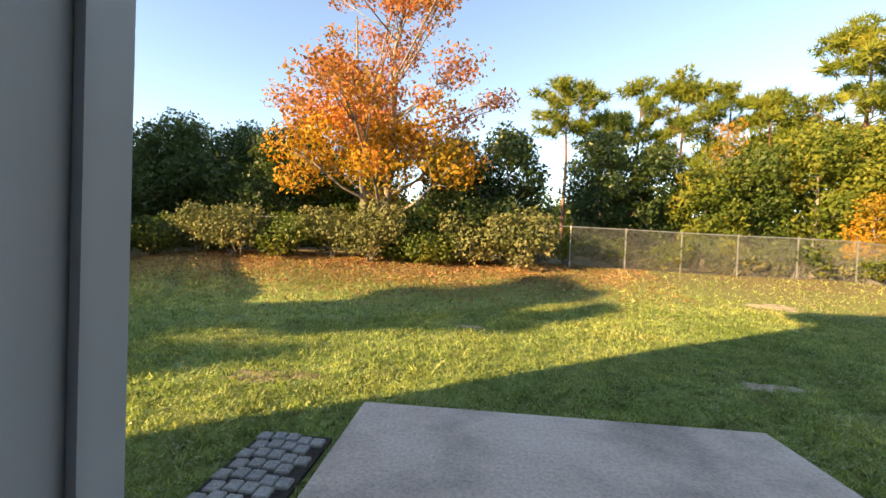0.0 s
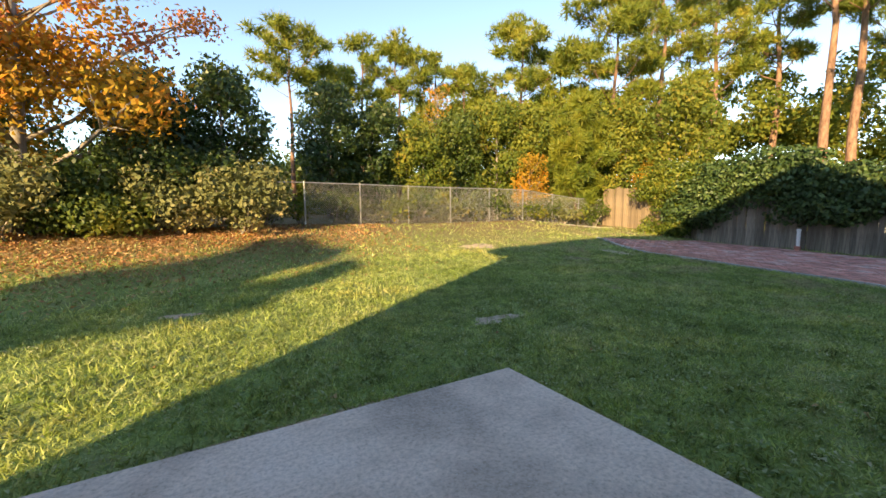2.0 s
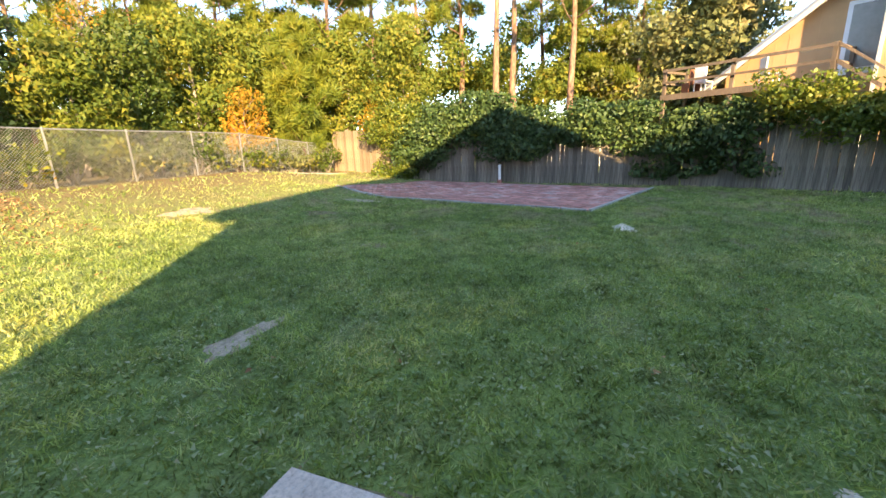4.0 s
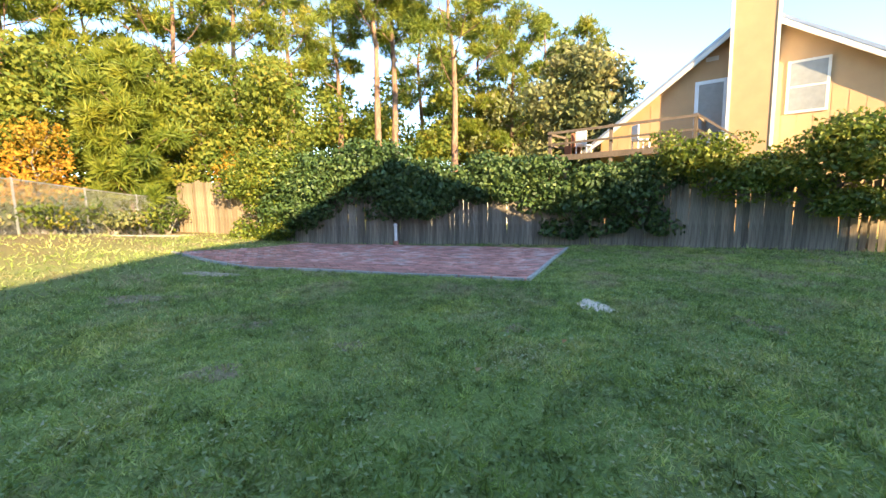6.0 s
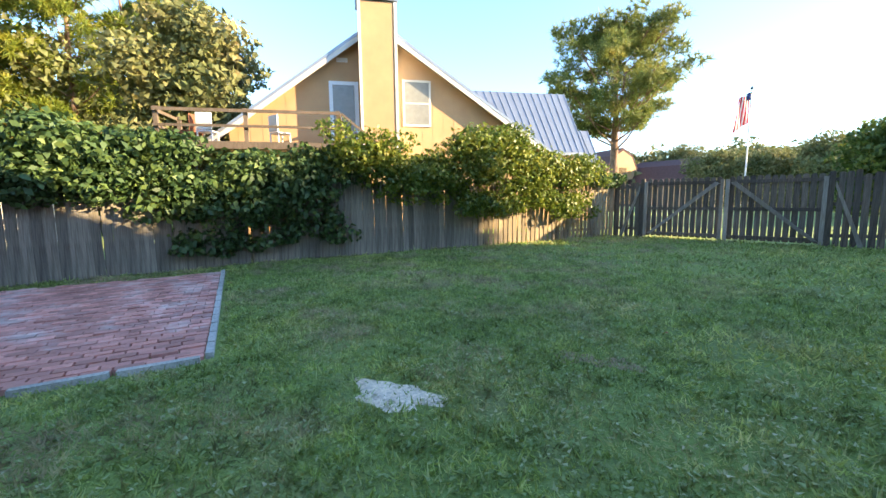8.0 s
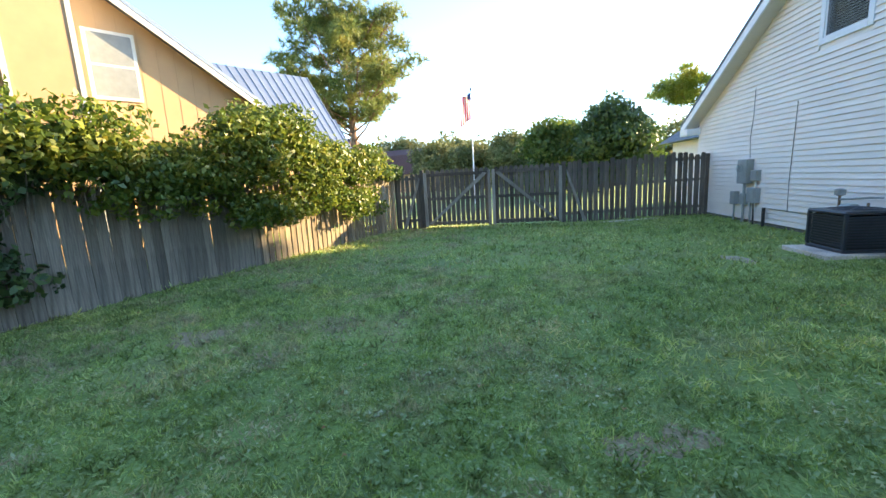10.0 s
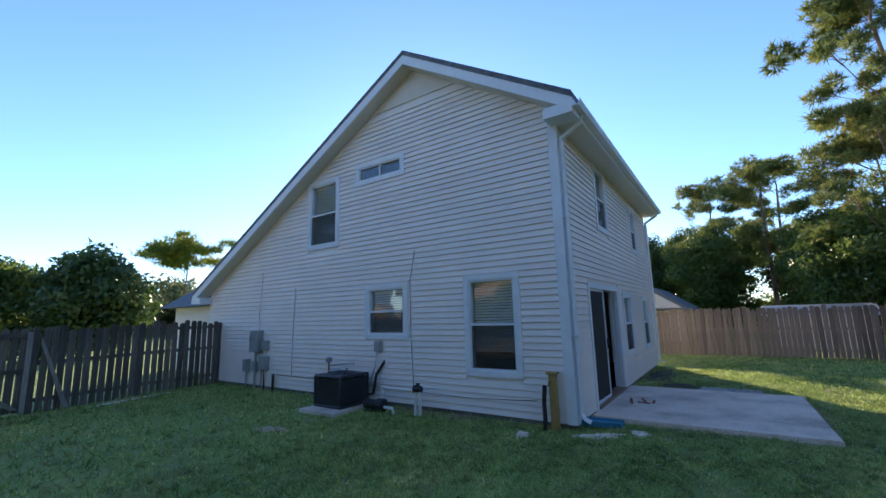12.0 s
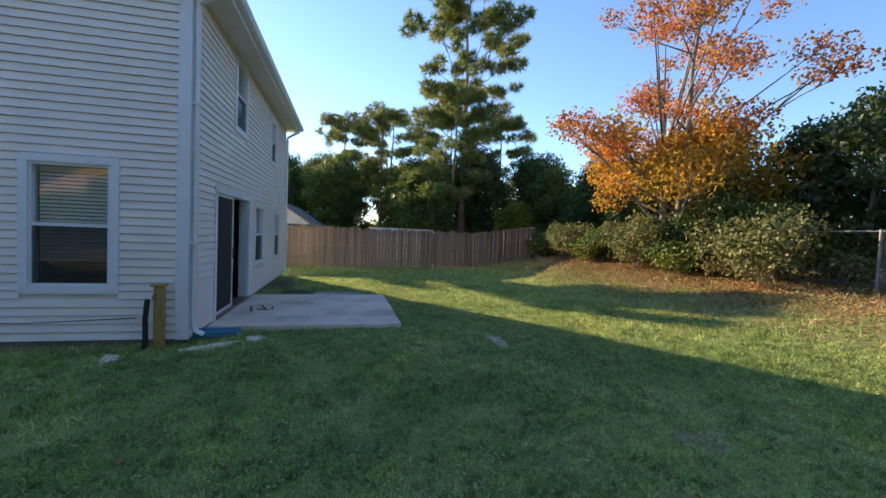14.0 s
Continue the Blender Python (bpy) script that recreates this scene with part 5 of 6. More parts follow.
# vines draped over the east fence
def vines():
    rnd = np.random.default_rng(55)
    # (position along the fence polyline, height of the mass, depth, low edge)
    segs = []
    for (x0, y0), (x1, y1) in zip(EF, EF[1:]):
        segs.append((x0, y0, x1, y1))
    segs.append((17.35, 10.9, 18.6, 14.9))
    spots = [(1, 0.28, 0.50, 2.25, M_BUSH), (1, 0.55, 0.5, 2.35, M_BUSH), (0, 0.55, 0.4, 2.1, M_BUSH), (0, 0.75, 0.55, 2.4, M_BUSH), (0, 0.95, 0.6, 2.5, M_BUSH), (0, 0.08, 0.35, 1.9, M_VINE),
             (1, 0.1, 0.55, 2.4, M_BUSH), (1, 0.4, 0.5, 2.3, M_BUSH), (1, 0.75, 0.6, 2.2, M_VINE), (1, 0.95, 0.7, 2.2, M_VINE), (2, 0.15, 0.65, 2.15, M_VINE), (2, 0.35, 0.65, 2.2, M_VINE), (2, 0.55, 0.6, 2.5, M_VINE), (2, 0.78, 0.8, 2.7, M_VINE),
             (2, 0.97, 0.85, 2.9, M_VINE), (3, 0.2, 0.9, 3.0, M_VINE), (3, 0.45, 0.9, 3.0, M_VINE), (3, 0.7, 0.9, 2.9, M_VINE), (3, 0.95, 0.8, 2.6, M_BUSH), (4, 0.08, 0.6, 2.4, M_BUSH), (3, 0.88, 0.6, 1.6, M_BUSH), (3, 0.97, 0.55, 1.2, M_BUSH), (1, 0.80, 0.3, 0.75, M_VINE), (2, 0.12, 0.28, 0.7, M_VINE), (0, 0.97, 0.36, 1.35, M_BUSH), (0, 0.80, 0.36, 1.2, M_BUSH), (0, 0.62, 0.36, 1.15, M_BUSH), (0, 0.40, 0.32, 1.1, M_BUSH), (1, 0.12, 0.34, 1.45, M_BUSH), (0, 0.3, 0.42, 1.9, M_BUSH)]
    for i, (sg, t, r, h, mt) in enumerate(spots):
        r, h = (r * 1.35, h + 0.5) if mt is M_BUSH and sg < 3 else (r * 1.15, h + 0.1)
        r, h = r * (0.82 + 0.36 * ((i * 7) % 5) / 4), h - 0.35 + 0.65 * ((i * 5) % 7) / 6
        x0, y0, x1, y1 = segs[sg]
        x, y = x0 + (x1 - x0) * t, y0 + (y1 - y0) * t
        v = thing("vine", (x + 0.15, y, gz(x, y)), "leafy vine hanging over the wooden fence" if mt is M_VINE else "sunlit yellow green vine over the fence", "vine", "vines on the fence")
        cl = []
        for k_ in range(17 if mt is M_VINE else 15):
            s = rnd.uniform(-0.9, 0.9)
            dz = rnd.uniform(0.35, 1.4 if mt is M_BUSH else 1.5)
            cl.append((((x1 - x0) / 6 * s * 0.9 - (0.1 + 0.12 * dz if mt is M_VINE else 0.25 + 0.2 * dz), s * 1.0, h - r * dz), (r * rnd.uniform(0.42, 0.68), r * rnd.uniform(0.5, 0.85), r * rnd.uniform(0.32, 0.52))))
        bm = bmesh.new()
        for c, q in cl:
            tube(bm, [(0.12, c[1] * 0.4, 0.0), (0.05, c[1] * 0.7, 1.0), c], [0.02, 0.014, 0.006], 5)
        part("stem", bm, M_BARKG, v)
        crown_cards("foliage", cl, 1500, 0.105 if mt is M_VINE else 0.085, mt, v, rnd, inner=0.5)


vines()


# ---- things by the house wall ----
def build_ac():
    a = thing("air_conditioner", (4.5, -4.34, gz(4.5, -4.34)), "charcoal air conditioner unit on a pale concrete pad", "air conditioner")
    part("pad", box_bm(-0.62, 0.62, -0.42, 0.55, -0.05, 0.05, bevel=0.01), M_PATIO, a, "pale concrete pad")
    part("base", box_bm(-0.42, 0.34, -0.33, 0.43, 0.05, 0.10, bevel=0.01), M_ACMETAL, a)
    bm = bmesh.new()
    box(bm, -0.37, 0.29, -0.28, 0.38, 0.10, 0.56)
    part("coil", bm, M_BLACK, a, "dark coil core")
    for q in ((-0.40, -0.31), (0.32, -0.31), (-0.40, 0.41), (0.32, 0.41)):
        part("corner_post", box_bm(q[0] - 0.025, q[0] + 0.025, q[1] - 0.025, q[1] + 0.025, 0.10, 0.62, bevel=0.006), M_ACMETAL, a)
    for i in range(11):
        z = 0.135 + i * 0.042
        bm = bmesh.new()
        for b_ in ((-0.37, 0.29, -0.322, -0.305, z, z + 0.024), (-0.37, 0.29, 0.405, 0.422, z, z + 0.024), (-0.412, -0.395, -0.28, 0.38, z, z + 0.024), (0.315, 0.332, -0.28, 0.38, z, z + 0.024)):
            box(bm, *b_)
        part("louvre", bm, M_ACMETAL, a)
    part("lid", box_bm(-0.43, 0.35, -0.34, 0.44, 0.60, 0.655, bevel=0.02), M_ACMETAL, a)
    bm = bmesh.new()
    for r in (0.08, 0.14, 0.20, 0.26, 0.31):
        tube(bm, [(-0.04 + r * math.cos(t), 0.05 + r * math.sin(t), 0.665) for t in np.linspace(0, 2 * math.pi, 25)], 0.004, 4, False)
    for k_ in range(8):
        t = k_ * math.pi / 4
        tube(bm, [(-0.04, 0.05, 0.67), (-0.04 + 0.32 * math.cos(t), 0.05 + 0.32 * math.sin(t), 0.665)], 0.004, 4)
    part("fan_grille", bm, M_ACMETAL, a)
    part("refrigerant_line", tube_bm([(-0.42, 0.40, 0.2), (-0.5, 0.48, 0.22), (-0.52, 0.55, 0.6), (-0.60, 0.72, 0.88)], 0.028, 8), M_BLACK, a, "black insulated refrigerant line")


build_ac()


def wall_box(name, y0, y1, z0, z1, d, mat, label, cat="utility box"):
    b_ = thing(name, (HX + 0.012, y0, z0), label, cat)
    part("body", box_bm(0, d, 0, y1 - y0, 0, z1 - z0, bevel=0.008), mat, b_)
    part("cover", box_bm(d + 0.001, d + 0.012, 0.02, y1 - y0 - 0.02, 0.03, z1 - z0 - 0.03, bevel=0.003), mat, b_)
    return b_


mb = wall_box("electric_meter", -8.38, -7.98, 0.86, 1.42, 0.16, M_METER, "grey electric meter box on the siding")
part("dial", tube_bm([(0.17, 0.2, 0.36), (0.25, 0.2, 0.36)], [0.09, 0.085], 16), M_GLASS, mb, "round glass meter")
part("conduit", tube_bm([(0.08, 0.2, 0.0), (0.08, 0.2, -0.98)], 0.03, 10), M_METER, mb)
wb = wall_box("utility_box", -7.93, -7.68, 0.92, 1.17, 0.10, M_METER, "small grey cable box on the siding")
part("conduit", tube_bm([(0.05, 0.14, 0.0), (0.05, 0.14, -1.0)], 0.018, 8), M_PVC, wb)
wb = wall_box("utility_box", -8.72, -8.52, 0.34, 0.66, 0.12, M_METER, "small grey phone box near the ground")
part("conduit", tube_bm([(0.06, 0.1, 0.0), (0.06, 0.1, -0.42)], 0.022, 8), M_METER, wb)
wb = wall_box("utility_box", -8.30, -8.12, 0.36, 0.62, 0.12, M_METER, "small grey disconnect box near the ground")
part("conduit", tube_bm([(0.06, 0.1, 0.0), (0.06, 0.1, -0.44)], 0.018, 8), M_METER, wb)
wb = wall_box("utility_box", -8.0, -7.66, 0.42, 0.76, 0.12, M_METER, "grey utility box above grey conduits")
part("conduit", tube_bm([(0.06, 0.08, 0.0), (0.06, 0.08, -0.50)], 0.022, 8), M_METER, wb)
part("conduit", tube_bm([(0.06, 0.2, 0.0), (0.06, 0.22, -0.50)], 0.02, 8), M_BLACK, wb, "black cable loop")
wb = wall_box("disconnect_switch", -3.86, -3.68, 0.98, 1.2, 0.09, M_METER, "grey air conditioner switch box with a hanging cable")
part("cable", tube_bm([(0.05, 0.05, 0.0), (0.06, 0.02, -0.3), (0.1, -0.1, -0.62), (0.3, -0.2, -0.78)], 0.012, 6), M_METER, wb)
# dark downpipe stub beside the boxes
st = thing("pipe_stub", (HX + 0.1, -7.35, gz(4, -7.3)), "black upright pipe stub at the wall", "pipe")
part("pipe", tube_bm([(0, 0, -0.1), (0, 0, 0.42)], 0.035, 10), M_BLACK, st)
# gas regulator and meter
gm = thing("gas_meter", (HX + 0.22, -5.15, gz(4, -5.1)), "weathered gas meter and pipes against the siding", "gas meter")
part("pipe", tube_bm([(0, 0.05, -0.1), (0, 0.05, 0.78)], 0.02, 8), M_COPPER, gm)
part("pipe", tube_bm([(0, 0.05, 0.72), (0, 0.62, 0.78), (-0.1, 0.75, 0.78)], 0.016, 8), M_METER, gm)
part("meter_body", box_bm(-0.09, 0.09, 0.12, 0.40, 0.36, 0.66, bevel=0.04), M_METER, gm)
part("regulator", tube_bm([(0, 0.05, 0.78), (0, 0.05, 0.80), (0, 0.05, 0.88), (0, 0.05, 0.9)], [0.03, 0.075, 0.075, 0.03], 12), M_METER, gm)
part("valve", tube_bm([(0, 0.62, 0.70), (0, 0.62, 0.56)], 0.018, 8), M_COPPER, gm)
# white pipework and pump
pv = thing("white_pipes", (4.32, -2.5, gz(4.3, -2.5)), "white plastic pool plumbing with a black valve", "pipe")
part("pipe", tube_bm([(0, 0, -0.1), (0, 0, 0.46)], 0.03, 10), M_PVC, pv)
part("pipe", tube_bm([(0.0, 0.10, -0.1), (0.0, 0.10, 0.44)], 0.03, 10), M_PVC, pv)
part("pipe", tube_bm([(0, 0, 0.42), (0.0, -0.82, 0.43)], 0.028, 10), M_PVC, pv)
part("pipe", tube_bm([(0.0, -0.80, 0.46), (0.0, -0.80, 0.02)], 0.028, 10), M_PVC, pv)
part("pipe", tube_bm([(0.1, -0.80, 0.10), (0.12, -0.45, 0.10), (0.12, -0.42, -0.02)], 0.03, 10), M_PVC, pv)
part("valve", tube_bm([(0.0, -0.03, 0.46), (0.0, 0.13, 0.46)], [0.065, 0.055], 12), M_BLACK, pv, "black valve body")
part("valve_handle", box_bm(-0.015, 0.015, 0.02, 0.09, 0.50, 0.56), M_BLACK, pv)
pm = thing("water_pump", (4.42, -3.42, gz(4.4, -3.4)), "black water pump lying by the wall", "pump")
part("motor", tube_bm([(0, -0.24, 0.13), (0, -0.22, 0.13), (0, 0.05, 0.13), (0, 0.07, 0.13)], [0.07, 0.09, 0.09, 0.07], 14), M_BLACK, pm)
part("housing", tube_bm([(0, 0.08, 0.13), (0, 0.10, 0.13), (0, 0.24, 0.13), (0, 0.26, 0.13)], [0.09, 0.12, 0.12, 0.08], 14), M_BLACK, pm)
part("foot", box_bm(-0.09, 0.09, -0.18, 0.02, -0.02, 0.04), M_BLACK, pm)
# cables on the gable
for nm, pts in (("wall_cable", [(-8.11, 3.0), (-8.12, 2.4), (-8.2, 1.9), (-8.15, 1.42)]), ("wall_cable", [(-6.65, 2.48), (-6.68, 1.7), (-6.72, 0.9), (-6.7, 0.3)]), ("wall_cable", [(-2.8, 3.01), (-2.93, 2.4), (-2.92, 1.3), (-2.86, 0.2)]),
                ("wall_cable", [(-7.3, 0.32), (-5.2, 0.30), (-3.2, 0.26), (-1.6, 0.24), (-0.35, 0.30)])):
    c_ = thing(nm, (HX + 0.016, pts[0][0], pts[0][1]), "thin dark cable stapled to the siding", "cable", "wall cables")
    part("cable", tube_bm([(0.008, y - pts[0][0], z - pts[0][1]) for y, z in pts], 0.006, 5), M_BLACK, c_)
# hose post
hp = thing("hose_post", (HX + 0.14, -0.03, gz(4.05, -0.03)), "yellowed wooden post with a tap and a dark hose", "post")
part("post", box_bm(-0.05, 0.05, -0.055, 0.055, -0.2, 0.82, bevel=0.006), M_YELLOWWOOD, hp)
part("cap", box_bm(-0.07, 0.07, -0.09, 0.08, 0.821, 0.855, bevel=0.004), M_YELLOWWOOD, hp)
part("tap", tube_bm([(0.06, -0.02, 0.72), (0.13, -0.02, 0.72), (0.15, -0.02, 0.66)], 0.014, 8), M_COPPER, hp)
part("hose", tube_bm([(0.10, -0.10, 0.66), (0.09, -0.13, 0.4), (0.10, -0.12, 0.1), (0.10, -0.14, -0.02)], 0.035, 8), M_BLACK, hp, "dark hanging hose")
# downspouts and blue extension
ez_ = roof_z(HY + 0.42)
for k_, (x, s) in enumerate(((HX - 0.05, 1), (HW + 0.03, -1))):
    ds = thing("downspout", (x, HY + 0.08, 0.0), "white metal downspout at the house corner", "downspout", "downspouts")
    bm = bmesh.new()
    pts = [(0, 0.38, ez_ - 0.10), (0, 0.36, ez_ - 0.2), (0, 0.0, ez_ - 0.42), (0, 0.0, ez_ - 0.55), (0, 0.0, 0.16), (0.0, 0.05, 0.09), (0.0, 0.13, 0.05)]
    tube(bm, pts, 0.042, 4)
    part("pipe", bm, M_TRIM, ds)
    for z in (1.3, 3.2):
        part("strap", box_bm(-0.05, 0.05, -0.046, 0.046, z, z + 0.03), M_TRIM, ds)
bd = thing("drain_extension", (3.64, 0.33, gz(3.9, 0.5)), "blue plastic drain trough lying on the ground", "drain")
bm = bmesh.new()
sec = [(-0.14, 0.11), (-0.12, 0.02), (0, 0.0), (0.12, 0.02), (0.14, 0.11), (0.115, 0.115), (0.10, 0.035), (0, 0.015), (-0.10, 0.035), (-0.115, 0.115)]
prism(bm, [(a, z) for a, z in sec], lambda s, z: (s * 0.9, -0.05, z + 0.02), lambda s, z: (s * 1.0 - 0.22, 0.47, z - 0.02))
part("trough", bm, M_BLUE, bd)


# ---- stepping stones set in the lawn beside the patio ----
def flagstones():
    root = thing("stepping_stone", (-0.45, 2.15, gz(-0.4, 2.2) - 0.03), "grey stepping slab cast as a fan of small cobbles", "paving")
    part("slab", box_bm(-0.30, 0.22, -0.55, 0.55, -0.02, 0.055), M_MULCH, root)
    rnd = random.Random(3)
    for r in range(9):
        for c in range(5):
            x0 = -0.29 + c * 0.10 + (0.03 if r % 2 else 0)
            y0 = -0.54 + r * 0.12 + 0.03 * math.sin(c * 1.2)
            if x0 + 0.09 > 0.22:
                continue
            part("cobble", box_bm(x0, x0 + 0.088, y0, y0 + 0.10, 0.04, 0.072 + rnd.uniform(0, 0.006), bevel=0.008), M_STONE, root)


flagstones()


# reddish strips of wood left on the patio by the door
for i, (x, y, l_, a_) in enumerate(((1.72, 0.62, 0.50, 12), (1.55, 0.80, 0.34, 20), (1.80, 0.84, 0.22, 75), (1.62, 0.98, 0.26, 4))):
    sc = thing("wood_scrap", (x, y, 0.0), "reddish painted wood strip lying on the patio", "scrap wood", "scraps on the patio", rz=a_)
    part("strip", box_bm(-l_ / 2, l_ / 2, -0.02, 0.02, 0.001, 0.016, bevel=0.003), M_REDWOOD, sc)


# ---- bare patches ----
def patch(name, x, y, rx, ry, mat, label, seed, h=0.02, ang=0.0):
    rnd = random.Random(seed)
    bm = bmesh.new()
    c = bm.verts.new((x, y, gz(x, y) + h))
    rings = []
    n = 28
    ph = [rnd.uniform(0, 6) for _ in range(3)]
    for k_, f in enumerate((0.45, 0.8, 1.0)):
        ring = []
        for i in range(n):
            t = 2 * math.pi * i / n
            w_ = f * (1 + 0.18 * math.sin(3 * t + ph[0]) + 0.12 * math.sin(5 * t + ph[1]) + 0.10 * math.sin(9 * t + ph[2]) * (k_ > 0))
            dx, dy = rx * w_ * math.cos(t), ry * w_ * math.sin(t)
            px, py = x + dx * math.cos(ang) - dy * math.sin(ang), y + dx * math.sin(ang) + dy * math.cos(ang)
            ring.append(bm.verts.new((px, py, gz(px, py) + (h * 0.8, h * 0.5, -0.006)[k_])))
        rings.append(ring)
    for i in range(n):
        bm.faces.new((c, rings[0][i], rings[0][(i + 1) % n]))
        for a, b_ in zip(rings, rings[1:]):
            bm.faces.new((a[i], b_[i], b_[(i + 1) % n], a[(i + 1) % n]))
    ob = part(name, bm, mat, None, smooth=True)
    return tagged(ob, label, kind="structure")


PATCHES = [(4.05, 4.72, 0.40, 0.15, 0.0, M_WORN), (9.48, 1.96, 0.36, 0.19, 0.3, M_SAND), (6.08, -4.15, 0.36, 0.16, -1.3, M_WORN), 
           (3.66, 1.08, 0.20, 0.14, 0.4, M_SAND), (4.02, 0.60, 0.40, 0.14, -1.0, M_SAND), (4.45, -0.4, 0.2, 0.11, 0.2, M_SAND), (15.5, 13.3, 1.7, 0.5, 0.0, M_SAND), (11.6, 8.6, 0.22, 0.7, 0.1, M_WORN), (7.9, 4.6, 0.16, 0.2, 0.2, M_DIRT), (8.5, 5.9, 0.18, 0.3, 0.6, M_DIRT), (9.6, 8.4, 0.3, 0.6, 0.3, M_DIRT), (7.2, 5.5, 0.22, 0.26, 0, M_DIRT), (8.63, 0.42, 0.25, 0.14, 0.5, M_DIRT), (8.51, 3.0, 0.2, 0.16, 0, M_DIRT), (8.94, 0.53, 0.2, 0.15, 0.8, M_DIRT), (12.9, -1.0, 0.35, 0.3, 0, M_DIRT), (16.0, 3.5, 0.22, 2.2, -0.23, M_DIRT),
           (6.2, -9.75, 0.9, 0.12, 0, M_SAND), (7.76, 10.4, 0.6, 0.26, 0, M_WORN), (0.6, 6.95, 0.26, 0.12, 0, M_WORN), (-7.2, 13.2, 2.2, 0.6, 0, M_SAND), (1.4, 3.36, 1.6, 0.09, 0, M_DIRT), (3.17, 1.8, 0.06, 1.4, 0, M_DIRT), (-0.9, 1.2, 0.55, 0.6, 0, M_MULCH), (-2.4, 0.6, 1.5, 0.42, 0, M_MULCH),
           (-1.3, 3.9, 0.6, 0.2, 0.2, M_DIRT), (4.05, -2.5, 0.18, 2.2, 0, M_DIRT)]
for i, (x, y, rx, ry, an, mt) in enumerate(PATCHES):
    patch("ground_patch", x, y, rx, ry, mt, h=0.006 if mt is M_DIRT else 0.016, label= {"pale bare sand": "pale bare sand showing through the lawn", "worn sandy soil": "worn sandy soil showing through thin grass", "brown bare soil": "brown bare soil at the lawn's edge", "dark mulch": "dark mulch by the house wall"}[mt.name], seed=60 + i, ang=an)


# ---- flag pole ----
fp = thing("flag_pole", (11.42, -21.3, gz(11, -21)), "white flag pole with a limp striped flag", "flag pole")
part("pole", tube_bm([(0, 0, 0), (0, 0, 6.25)], [0.045, 0.03], 8), M_TRIM, fp)
part("finial", tube_bm([(0, 0, 6.25), (0, 0, 6.33), (0.0, 0.0, 6.42)], [0.02, 0.07, 0.02], 8), M_ACMETAL, fp)
fl = new("flag")
fl.parent = fp
for i in range(9):
    bm = bmesh.new()
    pts = []
    a0, a1 = 0.03 + i * 0.068, 0.03 + (i + 1) * 0.068
    P = lambda u_, v_: Vector((0.03 + u_ * (0.72 + 0.25 * v_) , 0.10 * math.sin(u_ * 14 + v_ * 4), 6.1 - 0.25 * u_ - v_ * 1.35 - 0.45 * u_ * v_))
    for r_ in range(9):
        v_ = r_ / 8
        pts.append((bm.verts.new(P(a0, v_)), bm.verts.new(P(a1, v_))))
    for (a, b_), (c, d) in zip(pts, pts[1:]):
        bm.faces.new((a, b_, d, c))
    part("stripe", bm, M_RED if i % 2 == 0 else M_WHITECLOTH, fl)
bm = bmesh.new()
prism(bm, [(0.02, 5.82), (0.18, 5.77), (0.18, 6.07), (0.02, 6.12)], lambda s, z: (s, -0.10, z), lambda s, z: (s, 0.12, z))
part("canton", bm, M_NAVY, fl)

# ---- houses beyond ----
def far_house(x, y, w_, d_, h_, rh, rz, wall, roof, label):
    h = thing("distant_house", (x, y, gz(x, y)), label, "house", rz=rz)
    part("wall", box_bm(-w_ / 2, w_ / 2, -d_ / 2, d_ / 2, -0.3, h_), wall, h)
    bm = bmesh.new()
    prism(bm, [(-w_ / 2 - 0.4, h_ - 0.1), (w_ / 2 + 0.4, h_ - 0.1), (w_ * 0.28, h_ + rh * 0.75), (0, h_ + rh), (-w_ * 0.28, h_ + rh * 0.75)], lambda s, z: (s, -d_ / 2 - 0.4, z), lambda s, z: (s, d_ / 2 + 0.4, z))
    part("roof", bm, roof, h)
    bm = prism(bmesh.new(), [(-w_ / 2, h_), (w_ / 2, h_), (w_ * 0.25, h_ + rh * 0.7), (0, h_ + rh * 0.9), (-w_ * 0.25, h_ + rh * 0.7)], lambda s, z: (s, d_ / 2 + 0.41, z), lambda s, z: (s, d_ / 2 + 0.45, z))
    part("gable", bm, wall, h)
    part("window", box_bm(-0.6, 0.6, d_ / 2 + 0.451, d_ / 2 + 0.48, h_ + 0.2, h_ + 1.5), M_GLASS, h)
    return h


far_house(33.5, -53, 5.5, 9, 3.4, 4.0, 62, M_TAN, M_BROWNROOF, "distant house with a brown gambrel roof")
far_house(24.0, -54, 7, 9, 2.4, 3.3, 75, M_TAN, M_BROWNROOF, "distant tan house with a brown roof")
far_house(18.5, -60, 5, 6, 2.4, 1.8, 20, M_TRIM, M_METALROOF, "distant white shed with a grey roof")
far_house(-20.6, -3.4, 7.2, 9.0, 1.85, 1.7, -90, M_NTRIM, M_SHINGLE, "cream neighbouring building beyond the far fence")
far_house(-15.0, 5.5, 2.4, 3.0, 1.45, 0.4, 0, M_NTRIM, M_METALROOF, "low grey-roofed shed beyond the far fence")
far_house(27.5, 5.0, 4, 5, 1.9, 0.7, 10, M_NTRIM, M_METALROOF, "low white shed behind the vines")
